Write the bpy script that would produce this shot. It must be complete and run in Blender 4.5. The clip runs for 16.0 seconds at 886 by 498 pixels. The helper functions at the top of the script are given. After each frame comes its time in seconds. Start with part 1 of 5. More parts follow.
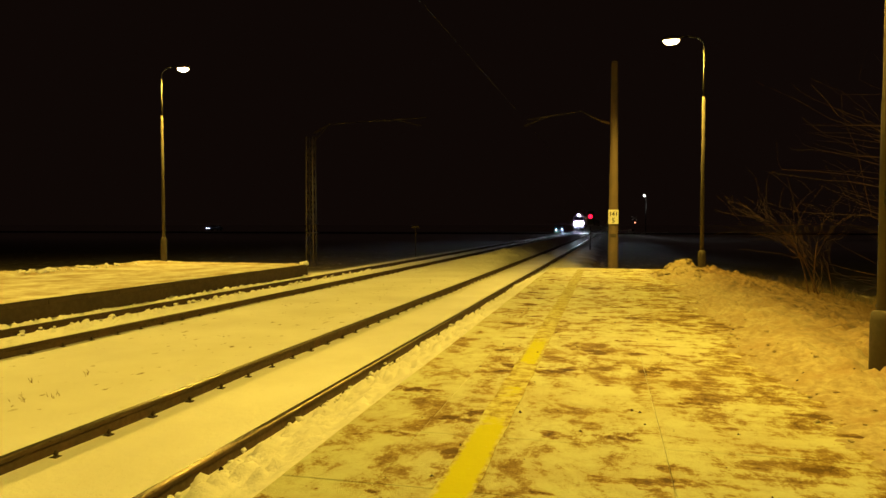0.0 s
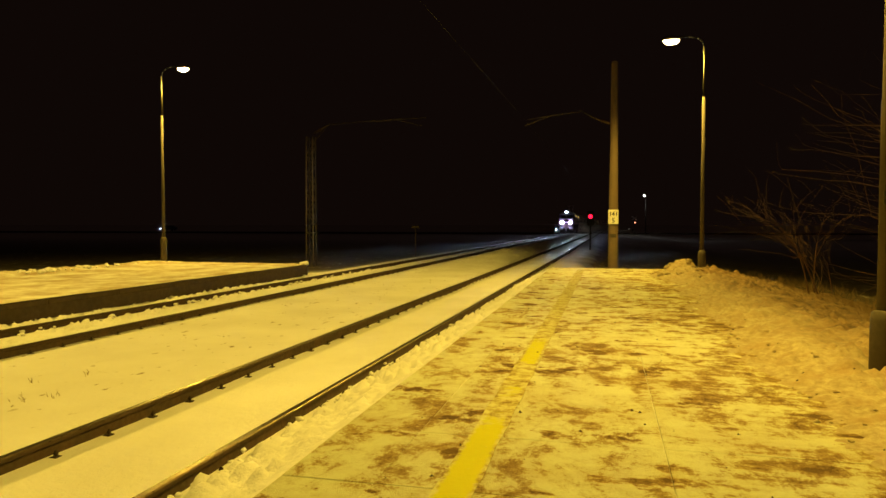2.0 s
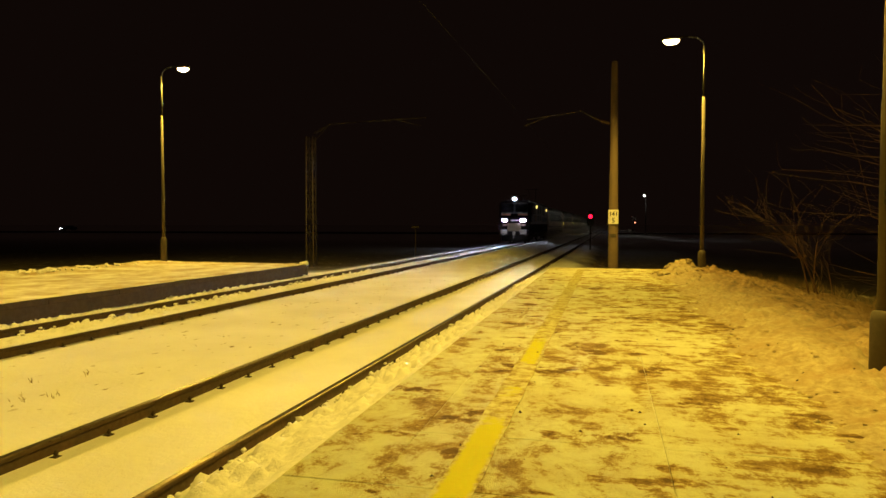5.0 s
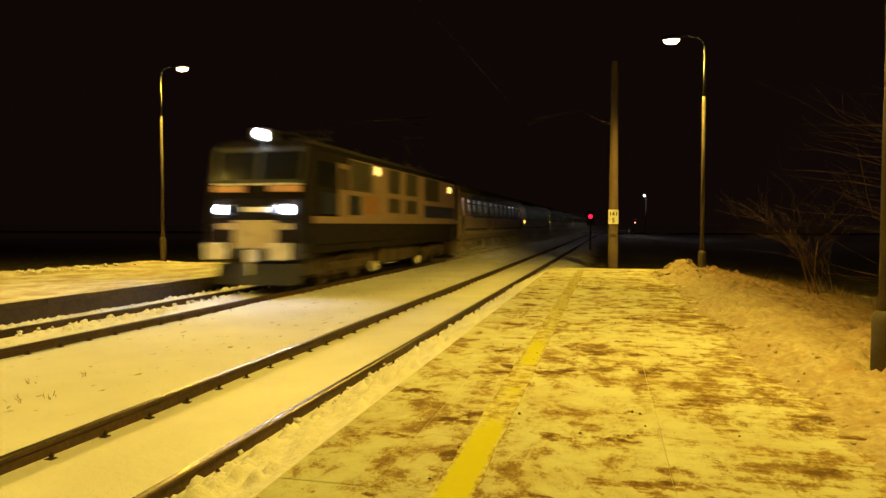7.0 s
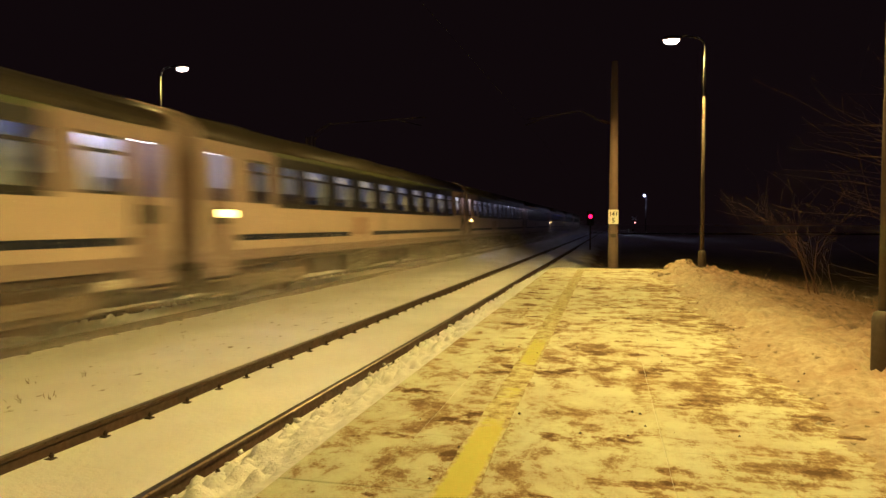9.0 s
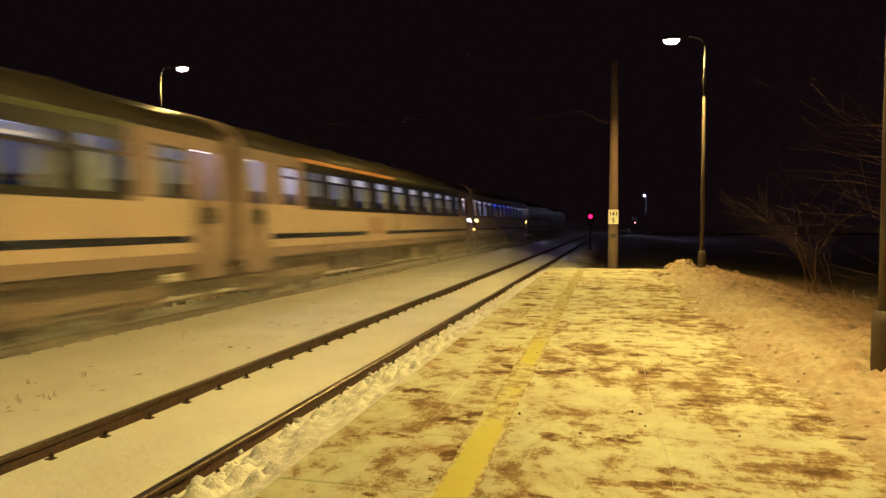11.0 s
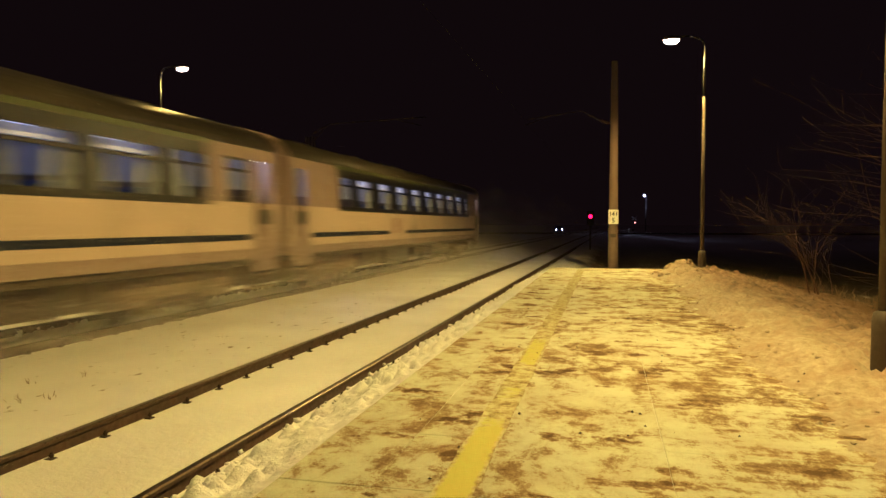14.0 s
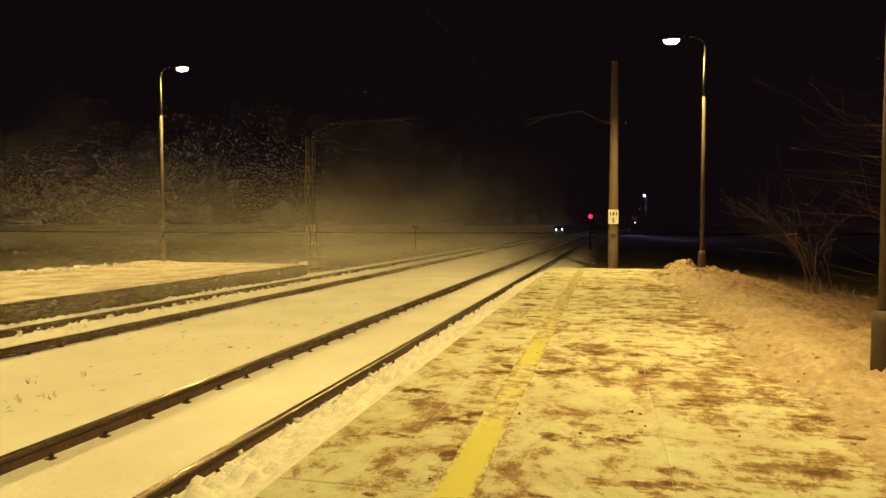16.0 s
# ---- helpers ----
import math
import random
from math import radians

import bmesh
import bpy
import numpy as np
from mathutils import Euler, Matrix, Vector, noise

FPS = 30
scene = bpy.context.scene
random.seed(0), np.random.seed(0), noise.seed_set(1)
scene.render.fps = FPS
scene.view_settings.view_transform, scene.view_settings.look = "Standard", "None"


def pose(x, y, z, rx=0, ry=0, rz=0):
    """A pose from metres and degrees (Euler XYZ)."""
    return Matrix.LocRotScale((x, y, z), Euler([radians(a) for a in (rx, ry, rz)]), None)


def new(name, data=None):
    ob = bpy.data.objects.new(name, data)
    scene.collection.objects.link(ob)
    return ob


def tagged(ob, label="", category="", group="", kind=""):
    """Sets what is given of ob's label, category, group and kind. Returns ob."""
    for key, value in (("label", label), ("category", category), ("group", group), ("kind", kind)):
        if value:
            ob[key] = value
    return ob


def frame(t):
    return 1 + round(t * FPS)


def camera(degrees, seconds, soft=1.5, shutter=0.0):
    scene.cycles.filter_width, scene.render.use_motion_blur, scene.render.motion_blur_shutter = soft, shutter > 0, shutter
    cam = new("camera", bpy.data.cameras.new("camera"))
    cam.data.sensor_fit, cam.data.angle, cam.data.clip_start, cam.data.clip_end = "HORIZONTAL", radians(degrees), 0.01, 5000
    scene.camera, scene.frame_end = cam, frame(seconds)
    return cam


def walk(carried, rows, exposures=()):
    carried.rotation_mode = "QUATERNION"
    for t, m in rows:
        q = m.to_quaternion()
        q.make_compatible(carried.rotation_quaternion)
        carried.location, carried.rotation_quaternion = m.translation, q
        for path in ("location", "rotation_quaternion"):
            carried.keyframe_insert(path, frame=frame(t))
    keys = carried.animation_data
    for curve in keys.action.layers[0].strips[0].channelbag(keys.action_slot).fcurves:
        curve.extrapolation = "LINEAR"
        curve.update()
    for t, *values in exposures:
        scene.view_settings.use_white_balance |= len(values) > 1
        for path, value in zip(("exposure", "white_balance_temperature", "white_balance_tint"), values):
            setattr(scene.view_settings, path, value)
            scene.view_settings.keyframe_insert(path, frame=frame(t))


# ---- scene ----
# ---- camera ----
cam = camera(66.08, 16.0, soft=1.5, shutter=0.9)
EYE_Z = 1.48
walk(cam, [
    (0.0, pose(0, -0.03, EYE_Z, 87.94, 0, 14.13)),
    (6.5, pose(0, -0.03, EYE_Z, 87.94, 0, 14.13)),
    (6.9, pose(0, 0.015, EYE_Z, 87.94, 0, 14.13)),
    (16.0, pose(0, 0.015, EYE_Z, 87.94, 0, 14.13)),
], exposures=[(0, 0.10, 6500, 10), (6.6, 0.10, 6500, 10), (7.3, 0.18, 6200, 17), (8.4, 0.30, 4860, 42), (16.0, 0.30, 4860, 42)])

# ---- plan (metres; y runs along the track, x across it, z = 0 is the platform) ----
RAIL_Z = -0.27
TRACK_NEAR, TRACK_FAR = -3.71, -9.10
HALF_GAUGE = 0.7525
SNOW_Z = RAIL_Z - 0.135
EDGE_NEAR, EDGE_FAR = -1.90, -10.95
PLAT_END = 23.2
SODIUM = (1.0, 0.66, 0.075)

# ---- night sky ----
world = bpy.data.worlds.new("night")
scene.world = world
world.use_nodes = True
world.node_tree.nodes["Background"].inputs[0].default_value = (0.9, 0.45, 0.32, 1)
world.node_tree.nodes["Background"].inputs[1].default_value = 0.0045


def lamp(name, x, y, z, watts, size=0.13):
    data = bpy.data.lights.new(name, "SPOT")
    data.energy, data.color, data.shadow_soft_size = watts, SODIUM, size
    data.spot_size, data.spot_blend = radians(168), 0.35
    ob = new(name, data)
    ob.location = (x, y, z)
    return ob


LAMPS_NEAR = [(2.56, 21.8, -0.3), (2.54, 7.4, -0.35), (2.6, -7.0, -0.3)]
LAMPS_FAR = [(-16.7, 22.6, 0.0), (-16.7, 8.2, 0.0), (-16.7, -6.2, 0.0)]
LAMP_Z = 7.25
for lx, ly, lz in LAMPS_NEAR:
    lamp("lamp_light", lx - 0.95, ly, LAMP_Z + lz - 0.06, 2550 if ly > 0 else 1300)
for lx, ly, lz in LAMPS_FAR:
    lamp("lamp_light", lx + 0.95, ly, LAMP_Z + lz - 0.06, 2550)


crossing = bpy.data.lights.new("crossing_light", "POINT")
crossing.energy, crossing.color, crossing.shadow_soft_size = 160, (1.0, 0.95, 0.85), 0.3
new("crossing_light", crossing).location = (5.7, 150.0, 7.1)


# ---- materials ----
class Mat:
    """A node material with a few short ways to wire it."""

    def __init__(self, name, color=(0.5, 0.5, 0.5), rough=0.6, metal=0.0):
        self.m = bpy.data.materials.new(name)
        self.m.use_nodes = True
        self.t = self.m.node_tree
        self.b = self.t.nodes["Principled BSDF"]
        self.b.inputs["Base Color"].default_value = (*color, 1)
        self.b.inputs["Roughness"].default_value = rough
        self.b.inputs["Metallic"].default_value = metal
        self.geo = None
        self.tex = None

    def node(self, kind, **values):
        n = self.t.nodes.new(kind)
        for k, v in values.items():
            n.inputs[k.replace("_", " ")].default_value = v
        return n

    def link(self, a, b):
        self.t.links.new(a, b)

    def place(self, scale=(1, 1, 1), own=False):
        """World position, or the thing's own coordinates, stretched."""
        if own:
            self.tex = self.tex or self.t.nodes.new("ShaderNodeTexCoord")
            src = self.tex.outputs["Object"]
        else:
            self.geo = self.geo or self.t.nodes.new("ShaderNodeNewGeometry")
            src = self.geo.outputs["Position"]
        mp = self.t.nodes.new("ShaderNodeMapping")
        mp.inputs["Scale"].default_value = scale
        self.link(src, mp.inputs["Vector"])
        return mp.outputs[0]

    def noise(self, scale, detail=6, stretch=(1, 1, 1), own=False, rough=0.55):
        n = self.node("ShaderNodeTexNoise", Scale=scale, Detail=detail, Roughness=rough)
        self.link(self.place(stretch, own), n.inputs["Vector"])
        return n.outputs["Fac"]

    def ramp(self, fac, stops):
        r = self.t.nodes.new("ShaderNodeValToRGB")
        e = r.color_ramp.elements
        while len(e) < len(stops):
            e.new(0.5)
        for el, (p, c) in zip(e, stops):
            el.position = p
            el.color = (c, c, c, 1) if isinstance(c, (int, float)) else (*c, 1)
        self.link(fac, r.inputs[0])
        return r.outputs[0]

    def math(self, op, a, b):
        n = self.t.nodes.new("ShaderNodeMath")
        n.operation = op
        for i, v in enumerate((a, b)):
            if isinstance(v, (int, float)):
                n.inputs[i].default_value = v
            else:
                self.link(v, n.inputs[i])
        return n.outputs[0]

    def mix(self, fac, a, b):
        n = self.t.nodes.new("ShaderNodeMix")
        n.data_type = "RGBA"
        for sock, v in ((n.inputs[0], fac), (n.inputs[6], a), (n.inputs[7], b)):
            if isinstance(v, tuple):
                sock.default_value = (*v, 1)
            elif isinstance(v, (int, float)):
                sock.default_value = v
            else:
                self.link(v, sock)
        return n.outputs[2]

    def color(self, out):
        self.link(out, self.b.inputs["Base Color"])
        return self

    def rough(self, out):
        self.link(out, self.b.inputs["Roughness"])
        return self

    def bump(self, fac, dist=0.01, strength=0.6):
        n = self.node("ShaderNodeBump", Strength=strength, Distance=dist)
        self.link(fac, n.inputs["Height"])
        self.link(n.outputs[0], self.b.inputs["Normal"])
        return self

    def glow(self, color, strength):
        self.b.inputs["Emission Color"].default_value = (*color, 1)
        self.b.inputs["Emission Strength"].default_value = strength
        return self


def worn(name, color, rough=0.6, metal=0.0, dirt=(0.08, 0.06, 0.05), amount=0.5, scale=3.0, own=True, grain=0.003):
    """Paint or metal with stains at two scales and a fine grain."""
    m = Mat(name, color, rough, metal)
    big = m.ramp(m.noise(scale, 5, own=own), [(0.42, 0.0), (0.72, amount)])
    fine = m.ramp(m.noise(scale * 14, 4, own=own), [(0.4, 0.0), (0.8, amount * 0.6)])
    m.color(m.mix(m.math("MAXIMUM", big, fine), color, dirt))
    m.rough(m.ramp(m.noise(scale * 5, 3, own=own), [(0.3, max(rough - 0.12, 0.05)), (0.7, min(rough + 0.15, 1))]))
    if grain:
        m.bump(m.noise(scale * 40, 3, own=own), grain, 0.5)
    return m.m


def make_snow():
    m = Mat("snow", (0.8, 0.8, 0.82), 0.75)
    tone = m.ramp(m.noise(0.7, 5), [(0.3, (0.72, 0.71, 0.70)), (0.65, (0.86, 0.86, 0.87))])
    specks = m.ramp(m.noise(9.0, 6), [(0.70, 0.0), (0.78, 0.55)])
    m.color(m.mix(specks, tone, (0.33, 0.26, 0.18)))
    m.b.inputs["Subsurface Weight"].default_value = 0.0
    m.bump(m.math("ADD", m.noise(16, 6), m.math("MULTIPLY", m.noise(70, 3), 0.4)), 0.03, 0.55)
    return m.m


SNOW = make_snow()


def make_bank_snow():
    """Shovelled snow with trampled dirt; thins to frozen grass and painted shade down the slope."""
    m = Mat("shovelled_snow", (0.8, 0.8, 0.8), 0.8)
    geo = m.place()
    sep = m.t.nodes.new("ShaderNodeSeparateXYZ")
    m.link(geo, sep.inputs[0])
    fine = m.noise(11.0, 9, rough=0.72)
    tone = m.ramp(fine, [(0.3, (0.26, 0.18, 0.085)), (0.6, (0.49, 0.42, 0.27))])
    dirt = m.ramp(m.noise(2.6, 8, rough=0.66), [(0.48, 0.0), (0.66, 0.70)])
    tone = m.mix(dirt, tone, (0.35, 0.235, 0.11))
    shaded_turf = m.ramp(m.noise(5.0, 9, rough=0.7), [(0.34, (0.06, 0.035, 0.014)), (0.50, (0.21, 0.125, 0.05)), (0.70, (0.36, 0.25, 0.13))])
    wob = m.math("MULTIPLY", m.math("SUBTRACT", m.noise(0.9, 6), 0.5), 2.2)
    # Browner down the slope: grass, plus the slope's shade put into the colour.
    down = m.ramp(m.math("MULTIPLY", m.math("SUBTRACT", m.math("ADD", m.math("ADD", sep.outputs[0], m.math("MULTIPLY", sep.outputs[1], 0.05)), wob), 2.5), 0.8), [(0.0, 0.0), (1.0, 0.95)])
    m.color(m.mix(down, tone, shaded_turf))
    m.bump(m.math("ADD", m.noise(16, 7, rough=0.65), m.math("MULTIPLY", m.noise(60, 3), 0.4)), 0.03, 0.65)
    return m.m


BANKSNOW = make_bank_snow()


def make_field():
    """Snowy ground by the track; frozen grass and soil past the platforms, outer sides painted dark as unlit."""
    m = Mat("field_ground", (0.8, 0.8, 0.8), 0.85)
    geo = m.place()
    sep = m.t.nodes.new("ShaderNodeSeparateXYZ")
    m.link(geo, sep.inputs[0])
    tone = m.ramp(m.noise(0.5, 6), [(0.3, (0.74, 0.73, 0.72)), (0.65, (0.87, 0.87, 0.88))])
    specks = m.ramp(m.noise(7.0, 6, (1, 0.5, 1)), [(0.655, 0.0), (0.70, 0.85)])
    between = m.ramp(m.math("MULTIPLY", m.math("ADD", sep.outputs[0], 4.9), -4.0), [(0.0, 0.06), (1.0, 1.0)])
    tone = m.mix(m.math("MULTIPLY", specks, between), tone, (0.20, 0.13, 0.06))
    unlit_earth = m.ramp(m.noise(2.2, 8), [(0.3, (0.035, 0.028, 0.018)), (0.6, (0.10, 0.075, 0.04)), (0.75, (0.45, 0.44, 0.42))])
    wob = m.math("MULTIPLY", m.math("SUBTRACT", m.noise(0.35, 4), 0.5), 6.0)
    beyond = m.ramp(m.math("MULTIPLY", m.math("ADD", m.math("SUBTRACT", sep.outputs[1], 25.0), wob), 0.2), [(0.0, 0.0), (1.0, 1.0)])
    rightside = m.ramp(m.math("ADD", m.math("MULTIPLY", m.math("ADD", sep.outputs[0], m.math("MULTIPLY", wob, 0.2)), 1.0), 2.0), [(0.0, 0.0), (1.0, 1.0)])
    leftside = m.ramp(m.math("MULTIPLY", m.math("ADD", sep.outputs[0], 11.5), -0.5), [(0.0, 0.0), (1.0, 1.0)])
    # Outer sides also take the dark colour, standing for ground the lamps miss.
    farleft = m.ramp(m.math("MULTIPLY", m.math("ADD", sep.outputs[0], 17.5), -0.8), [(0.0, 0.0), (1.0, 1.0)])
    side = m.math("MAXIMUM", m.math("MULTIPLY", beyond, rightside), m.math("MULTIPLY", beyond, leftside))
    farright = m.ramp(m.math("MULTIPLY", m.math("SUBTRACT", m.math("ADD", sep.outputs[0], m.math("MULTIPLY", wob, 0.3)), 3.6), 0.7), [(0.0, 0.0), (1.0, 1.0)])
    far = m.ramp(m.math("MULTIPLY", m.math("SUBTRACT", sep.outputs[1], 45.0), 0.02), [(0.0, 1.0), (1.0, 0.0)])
    m.color(m.mix(m.math("MULTIPLY", m.math("MAXIMUM", m.math("MAXIMUM", side, farleft), farright), far), tone, unlit_earth))
    m.bump(m.math("ADD", m.noise(14, 6), m.math("MULTIPLY", m.noise(60, 3), 0.4)), 0.03, 0.5)
    return m.m


FIELD = make_field()


def make_paving():
    """Brown concrete slabs under a thin trodden film of snow, swept across the platform."""
    m = Mat("snowy_paving", (0.4, 0.4, 0.4), 0.75)
    slab = m.ramp(m.noise(30, 6), [(0.3, (0.10, 0.062, 0.032)), (0.7, (0.28, 0.185, 0.10))])
    warp = m.place()
    off = m.t.nodes.new("ShaderNodeTexNoise")
    off.inputs["Scale"].default_value = 1.6
    m.link(warp, off.inputs["Vector"])
    bend = m.t.nodes.new("ShaderNodeMix")
    bend.data_type = "VECTOR"
    bend.inputs[0].default_value = 0.28
    m.link(warp, bend.inputs[4])
    m.link(off.outputs["Color"], bend.inputs[5])
    mp = m.t.nodes.new("ShaderNodeMapping")
    mp.inputs["Scale"].default_value = (1.2, 0.78, 1.0)
    m.link(bend.outputs[1], mp.inputs["Vector"])
    streak = m.node("ShaderNodeTexNoise", Scale=4.6, Detail=15, Roughness=0.70)
    m.link(mp.outputs[0], streak.inputs["Vector"])
    scrape = m.noise(1.0, 9, (0.8, 5.5, 1), rough=0.68)
    sep = m.t.nodes.new("ShaderNodeSeparateXYZ")
    m.link(warp, sep.inputs[0])
    swept = m.ramp(m.math("MULTIPLY", m.math("ADD", sep.outputs[0], 0.3), 1.1), [(0.0, 0.10), (1.0, 0.50)])
    scrape = m.math("ADD", m.math("MULTIPLY", m.math("SUBTRACT", scrape, 0.5), swept), 0.12)
    patch = m.noise(0.45, 3, (1, 0.7, 1))
    fine = m.noise(12.0, 12, (1.0, 0.9, 1), rough=0.82)
    cover = m.math("ADD", m.math("ADD", m.math("MULTIPLY", streak.outputs["Fac"], 0.9), m.math("MULTIPLY", patch, 0.30)), m.math("ADD", m.math("MULTIPLY", fine, 0.46), scrape))
    bare = m.math("ADD", m.math("MULTIPLY", m.noise(1.5, 9, (1, 1.3, 1), rough=0.6), 0.8), m.math("MULTIPLY", fine, 0.2))
    bare = m.ramp(bare, [(0.57, 0.0), (0.615, 0.24)])
    cover = m.math("SUBTRACT", cover, bare)
    grit = m.math("MULTIPLY", m.math("SUBTRACT", m.noise(55, 5, rough=0.7), 0.5), 0.22)
    cover = m.math("ADD", cover, grit)
    own = m.t.nodes.new("ShaderNodeObjectInfo")
    cover = m.math("ADD", cover, m.math("MULTIPLY", m.math("SUBTRACT", own.outputs["Random"], 0.5), 0.07))
    kept = m.ramp(m.math("MULTIPLY", m.math("ADD", sep.outputs[0], 0.35), -1.1), [(0.0, 0.0), (1.0, 0.02)])
    cover = m.math("ADD", cover, kept)
    trodden = m.ramp(m.math("MULTIPLY", m.math("SUBTRACT", sep.outputs[0], 0.5), 0.7), [(0.0, 0.0), (1.0, 0.095)])
    cover = m.math("SUBTRACT", cover, trodden)
    cover = m.math("SUBTRACT", cover, 0.415)
    cover = m.math("ADD", m.math("MULTIPLY", m.math("SUBTRACT", cover, 0.51), 1.3), 0.515)
    tone = m.ramp(cover, [(0.27, (0.11, 0.062, 0.018)), (0.38, (0.25, 0.165, 0.058)), (0.45, (0.36, 0.265, 0.11)), (0.495, (0.46, 0.38, 0.18)), (0.525, (0.58, 0.56, 0.345)), (0.66, (0.68, 0.70, 0.50))])
    slush = m.ramp(m.math("ADD", m.math("MULTIPLY", m.noise(0.9, 8, (0.8, 1.3, 1), rough=0.66), 0.7), m.math("MULTIPLY", fine, 0.3)), [(0.47, 0.0), (0.60, 0.55)])
    m.color(m.mix(slush, tone, m.mix(0.5, tone, (0.42, 0.285, 0.09))))
    m.rough(m.ramp(cover, [(0.30, 0.8), (0.5, 0.95)]))
    m.b.inputs["Specular IOR Level"].default_value = 0.1
    m.bump(m.math("ADD", m.math("MULTIPLY", cover, 2.0), m.math("MULTIPLY", fine, 0.5)), 0.016, 0.8)
    return m.m


PAVING = make_paving()


def make_line():
    m = Mat("yellow_line_paint", (0.6, 0.4, 0.02), 0.95)
    fine = m.noise(11.0, 7, (0.8, 1.4, 1), rough=0.7)
    sep = m.t.nodes.new("ShaderNodeSeparateXYZ")
    m.link(m.place(own=True), sep.inputs[0])
    along = m.math("ADD", sep.outputs[1], m.math("MULTIPLY", m.math("SUBTRACT", m.noise(5.0, 6), 0.5), 0.9))
    drift = m.ramp(m.math("MULTIPLY", along, 1 / 24), [(0.0, 0.33), (0.20, 0.33), (0.222, 0.82), (0.238, 0.64), (0.25, 0.48), (0.262, 0.84), (0.288, 0.78), (0.302, 0.40), (0.355, 0.44), (0.375, 0.76), (0.46, 0.64), (0.7, 0.68), (1.0, 0.70)])
    rim = m.ramp(m.math("ABSOLUTE", m.math("MULTIPLY", m.math("ADD", sep.outputs[0], 0.85), 8.7), 0.0), [(0.62, 0.0), (1.0, 0.34)])
    drift = m.math("ADD", m.math("ADD", drift, rim), m.math("MULTIPLY", m.math("SUBTRACT", fine, 0.5), 0.8))
    cover = m.ramp(drift, [(0.42, 0.0), (0.62, 0.9)])
    film = m.ramp(m.noise(7.5, 12, rough=0.74), [(0.40, (0.22, 0.14, 0.05)), (0.47, (0.42, 0.35, 0.14)), (0.56, (0.58, 0.57, 0.30))])
    m.color(m.mix(cover, (0.56, 0.55, 0.004), film))
    m.b.inputs["Specular IOR Level"].default_value = 0.15
    m.bump(fine, 0.008, 0.6)
    return m.m


LINE = make_line()

RAIL = worn("rusty_rail_side", (0.055, 0.036, 0.022), 0.7, 0.3, (0.12, 0.06, 0.03), 0.6, 4.0)
RAILTOP = worn("polished_rail_head", (0.13, 0.10, 0.07), 0.36, 1.0, (0.06, 0.04, 0.025), 0.7, 8.0, grain=0)
CLIP = worn("rusty_clip", (0.04, 0.026, 0.018), 0.8, 0.2, (0.09, 0.05, 0.03), 0.5, 20.0)
CONCRETE = worn("grey_concrete", (0.185, 0.128, 0.09), 0.85, 0.0, (0.12, 0.10, 0.08), 0.6, 2.0)
DARKCONCRETE = worn("dark_platform_wall", (0.062, 0.041, 0.022), 0.9, 0.0, (0.02, 0.016, 0.012), 0.6, 2.0)
STEEL = worn("galvanised_pole", (0.075, 0.058, 0.042), 0.75, 0.0, (0.045, 0.034, 0.022), 0.5, 6.0)
DARKSTEEL = worn("dark_painted_steel", (0.07, 0.06, 0.05), 0.6, 0.5, (0.12, 0.07, 0.04), 0.5, 6.0)
INSUL = worn("brown_insulator", (0.10, 0.045, 0.025), 0.25, 0.0, (0.05, 0.03, 0.02), 0.3, 10.0)
WHITEPAINT = worn("white_sign_paint", (0.78, 0.76, 0.70), 0.55, 0.0, (0.4, 0.35, 0.28), 0.35, 8.0)
BLACKPAINT = worn("black_paint", (0.02, 0.02, 0.02), 0.6, 0.0, (0.06, 0.05, 0.04), 0.3, 8.0)
LAMPGLASS = Mat("sodium_lamp_glass", (0.9, 0.8, 0.6), 0.3).glow((1.0, 0.74, 0.30), 45).m
REDGLOW = Mat("red_signal_lens", (0.4, 0.02, 0.02), 0.3).glow((1.0, 0.004, 0.025), 6).m
WHITEGLOW = Mat("white_lamp_lens", (0.9, 0.9, 0.9), 0.3).glow((1.0, 0.96, 0.86), 40).m
HEADGLOW = Mat("headlight_lens", (0.9, 0.9, 0.9), 0.3).glow((0.80, 0.88, 1.0), 300).m
BEAMGLOW = Mat("headlight_beam_plate", (0.9, 0.9, 0.9), 0.3).glow((0.80, 0.88, 1.0), 150000).m
MARKERGLOW = Mat("yellow_marker_lens", (0.9, 0.8, 0.3), 0.3).glow((1.0, 0.64, 0.07), 9).m
TAUPE = worn("taupe_coach_paint", (0.30, 0.21, 0.165), 0.5, 0.0, (0.18, 0.13, 0.10), 0.5, 0.8)
CREAM = worn("cream_coach_paint", (0.60, 0.46, 0.32), 0.42, 0.0, (0.30, 0.24, 0.17), 0.55, 0.8)
LOWGREY = worn("dirty_brown_skirt", (0.065, 0.041, 0.023), 0.7, 0.0, (0.05, 0.04, 0.03), 0.6, 1.2)
NAVY = worn("navy_stripe_paint", (0.012, 0.018, 0.05), 0.4, 0.0, (0.06, 0.05, 0.04), 0.3, 2.0)
NAVY.node_tree.nodes["Principled BSDF"].inputs["Specular IOR Level"].default_value = 0.15
DARKBAND = worn("dark_window_band", (0.010, 0.010, 0.012), 0.4, 0.0, (0.025, 0.02, 0.015), 0.3, 2.0)
ROOF = worn("sooty_roof", (0.045, 0.037, 0.024), 0.42, 0.0, (0.10, 0.085, 0.055), 0.6, 1.0)
GREEN = worn("green_stripe_paint", (0.07, 0.085, 0.014), 0.5, 0.0, (0.1, 0.1, 0.05), 0.3, 2.0)
UNDER = worn("grimy_running_gear", (0.035, 0.025, 0.016), 0.85, 0.1, (0.17, 0.115, 0.07), 0.7, 1.6)
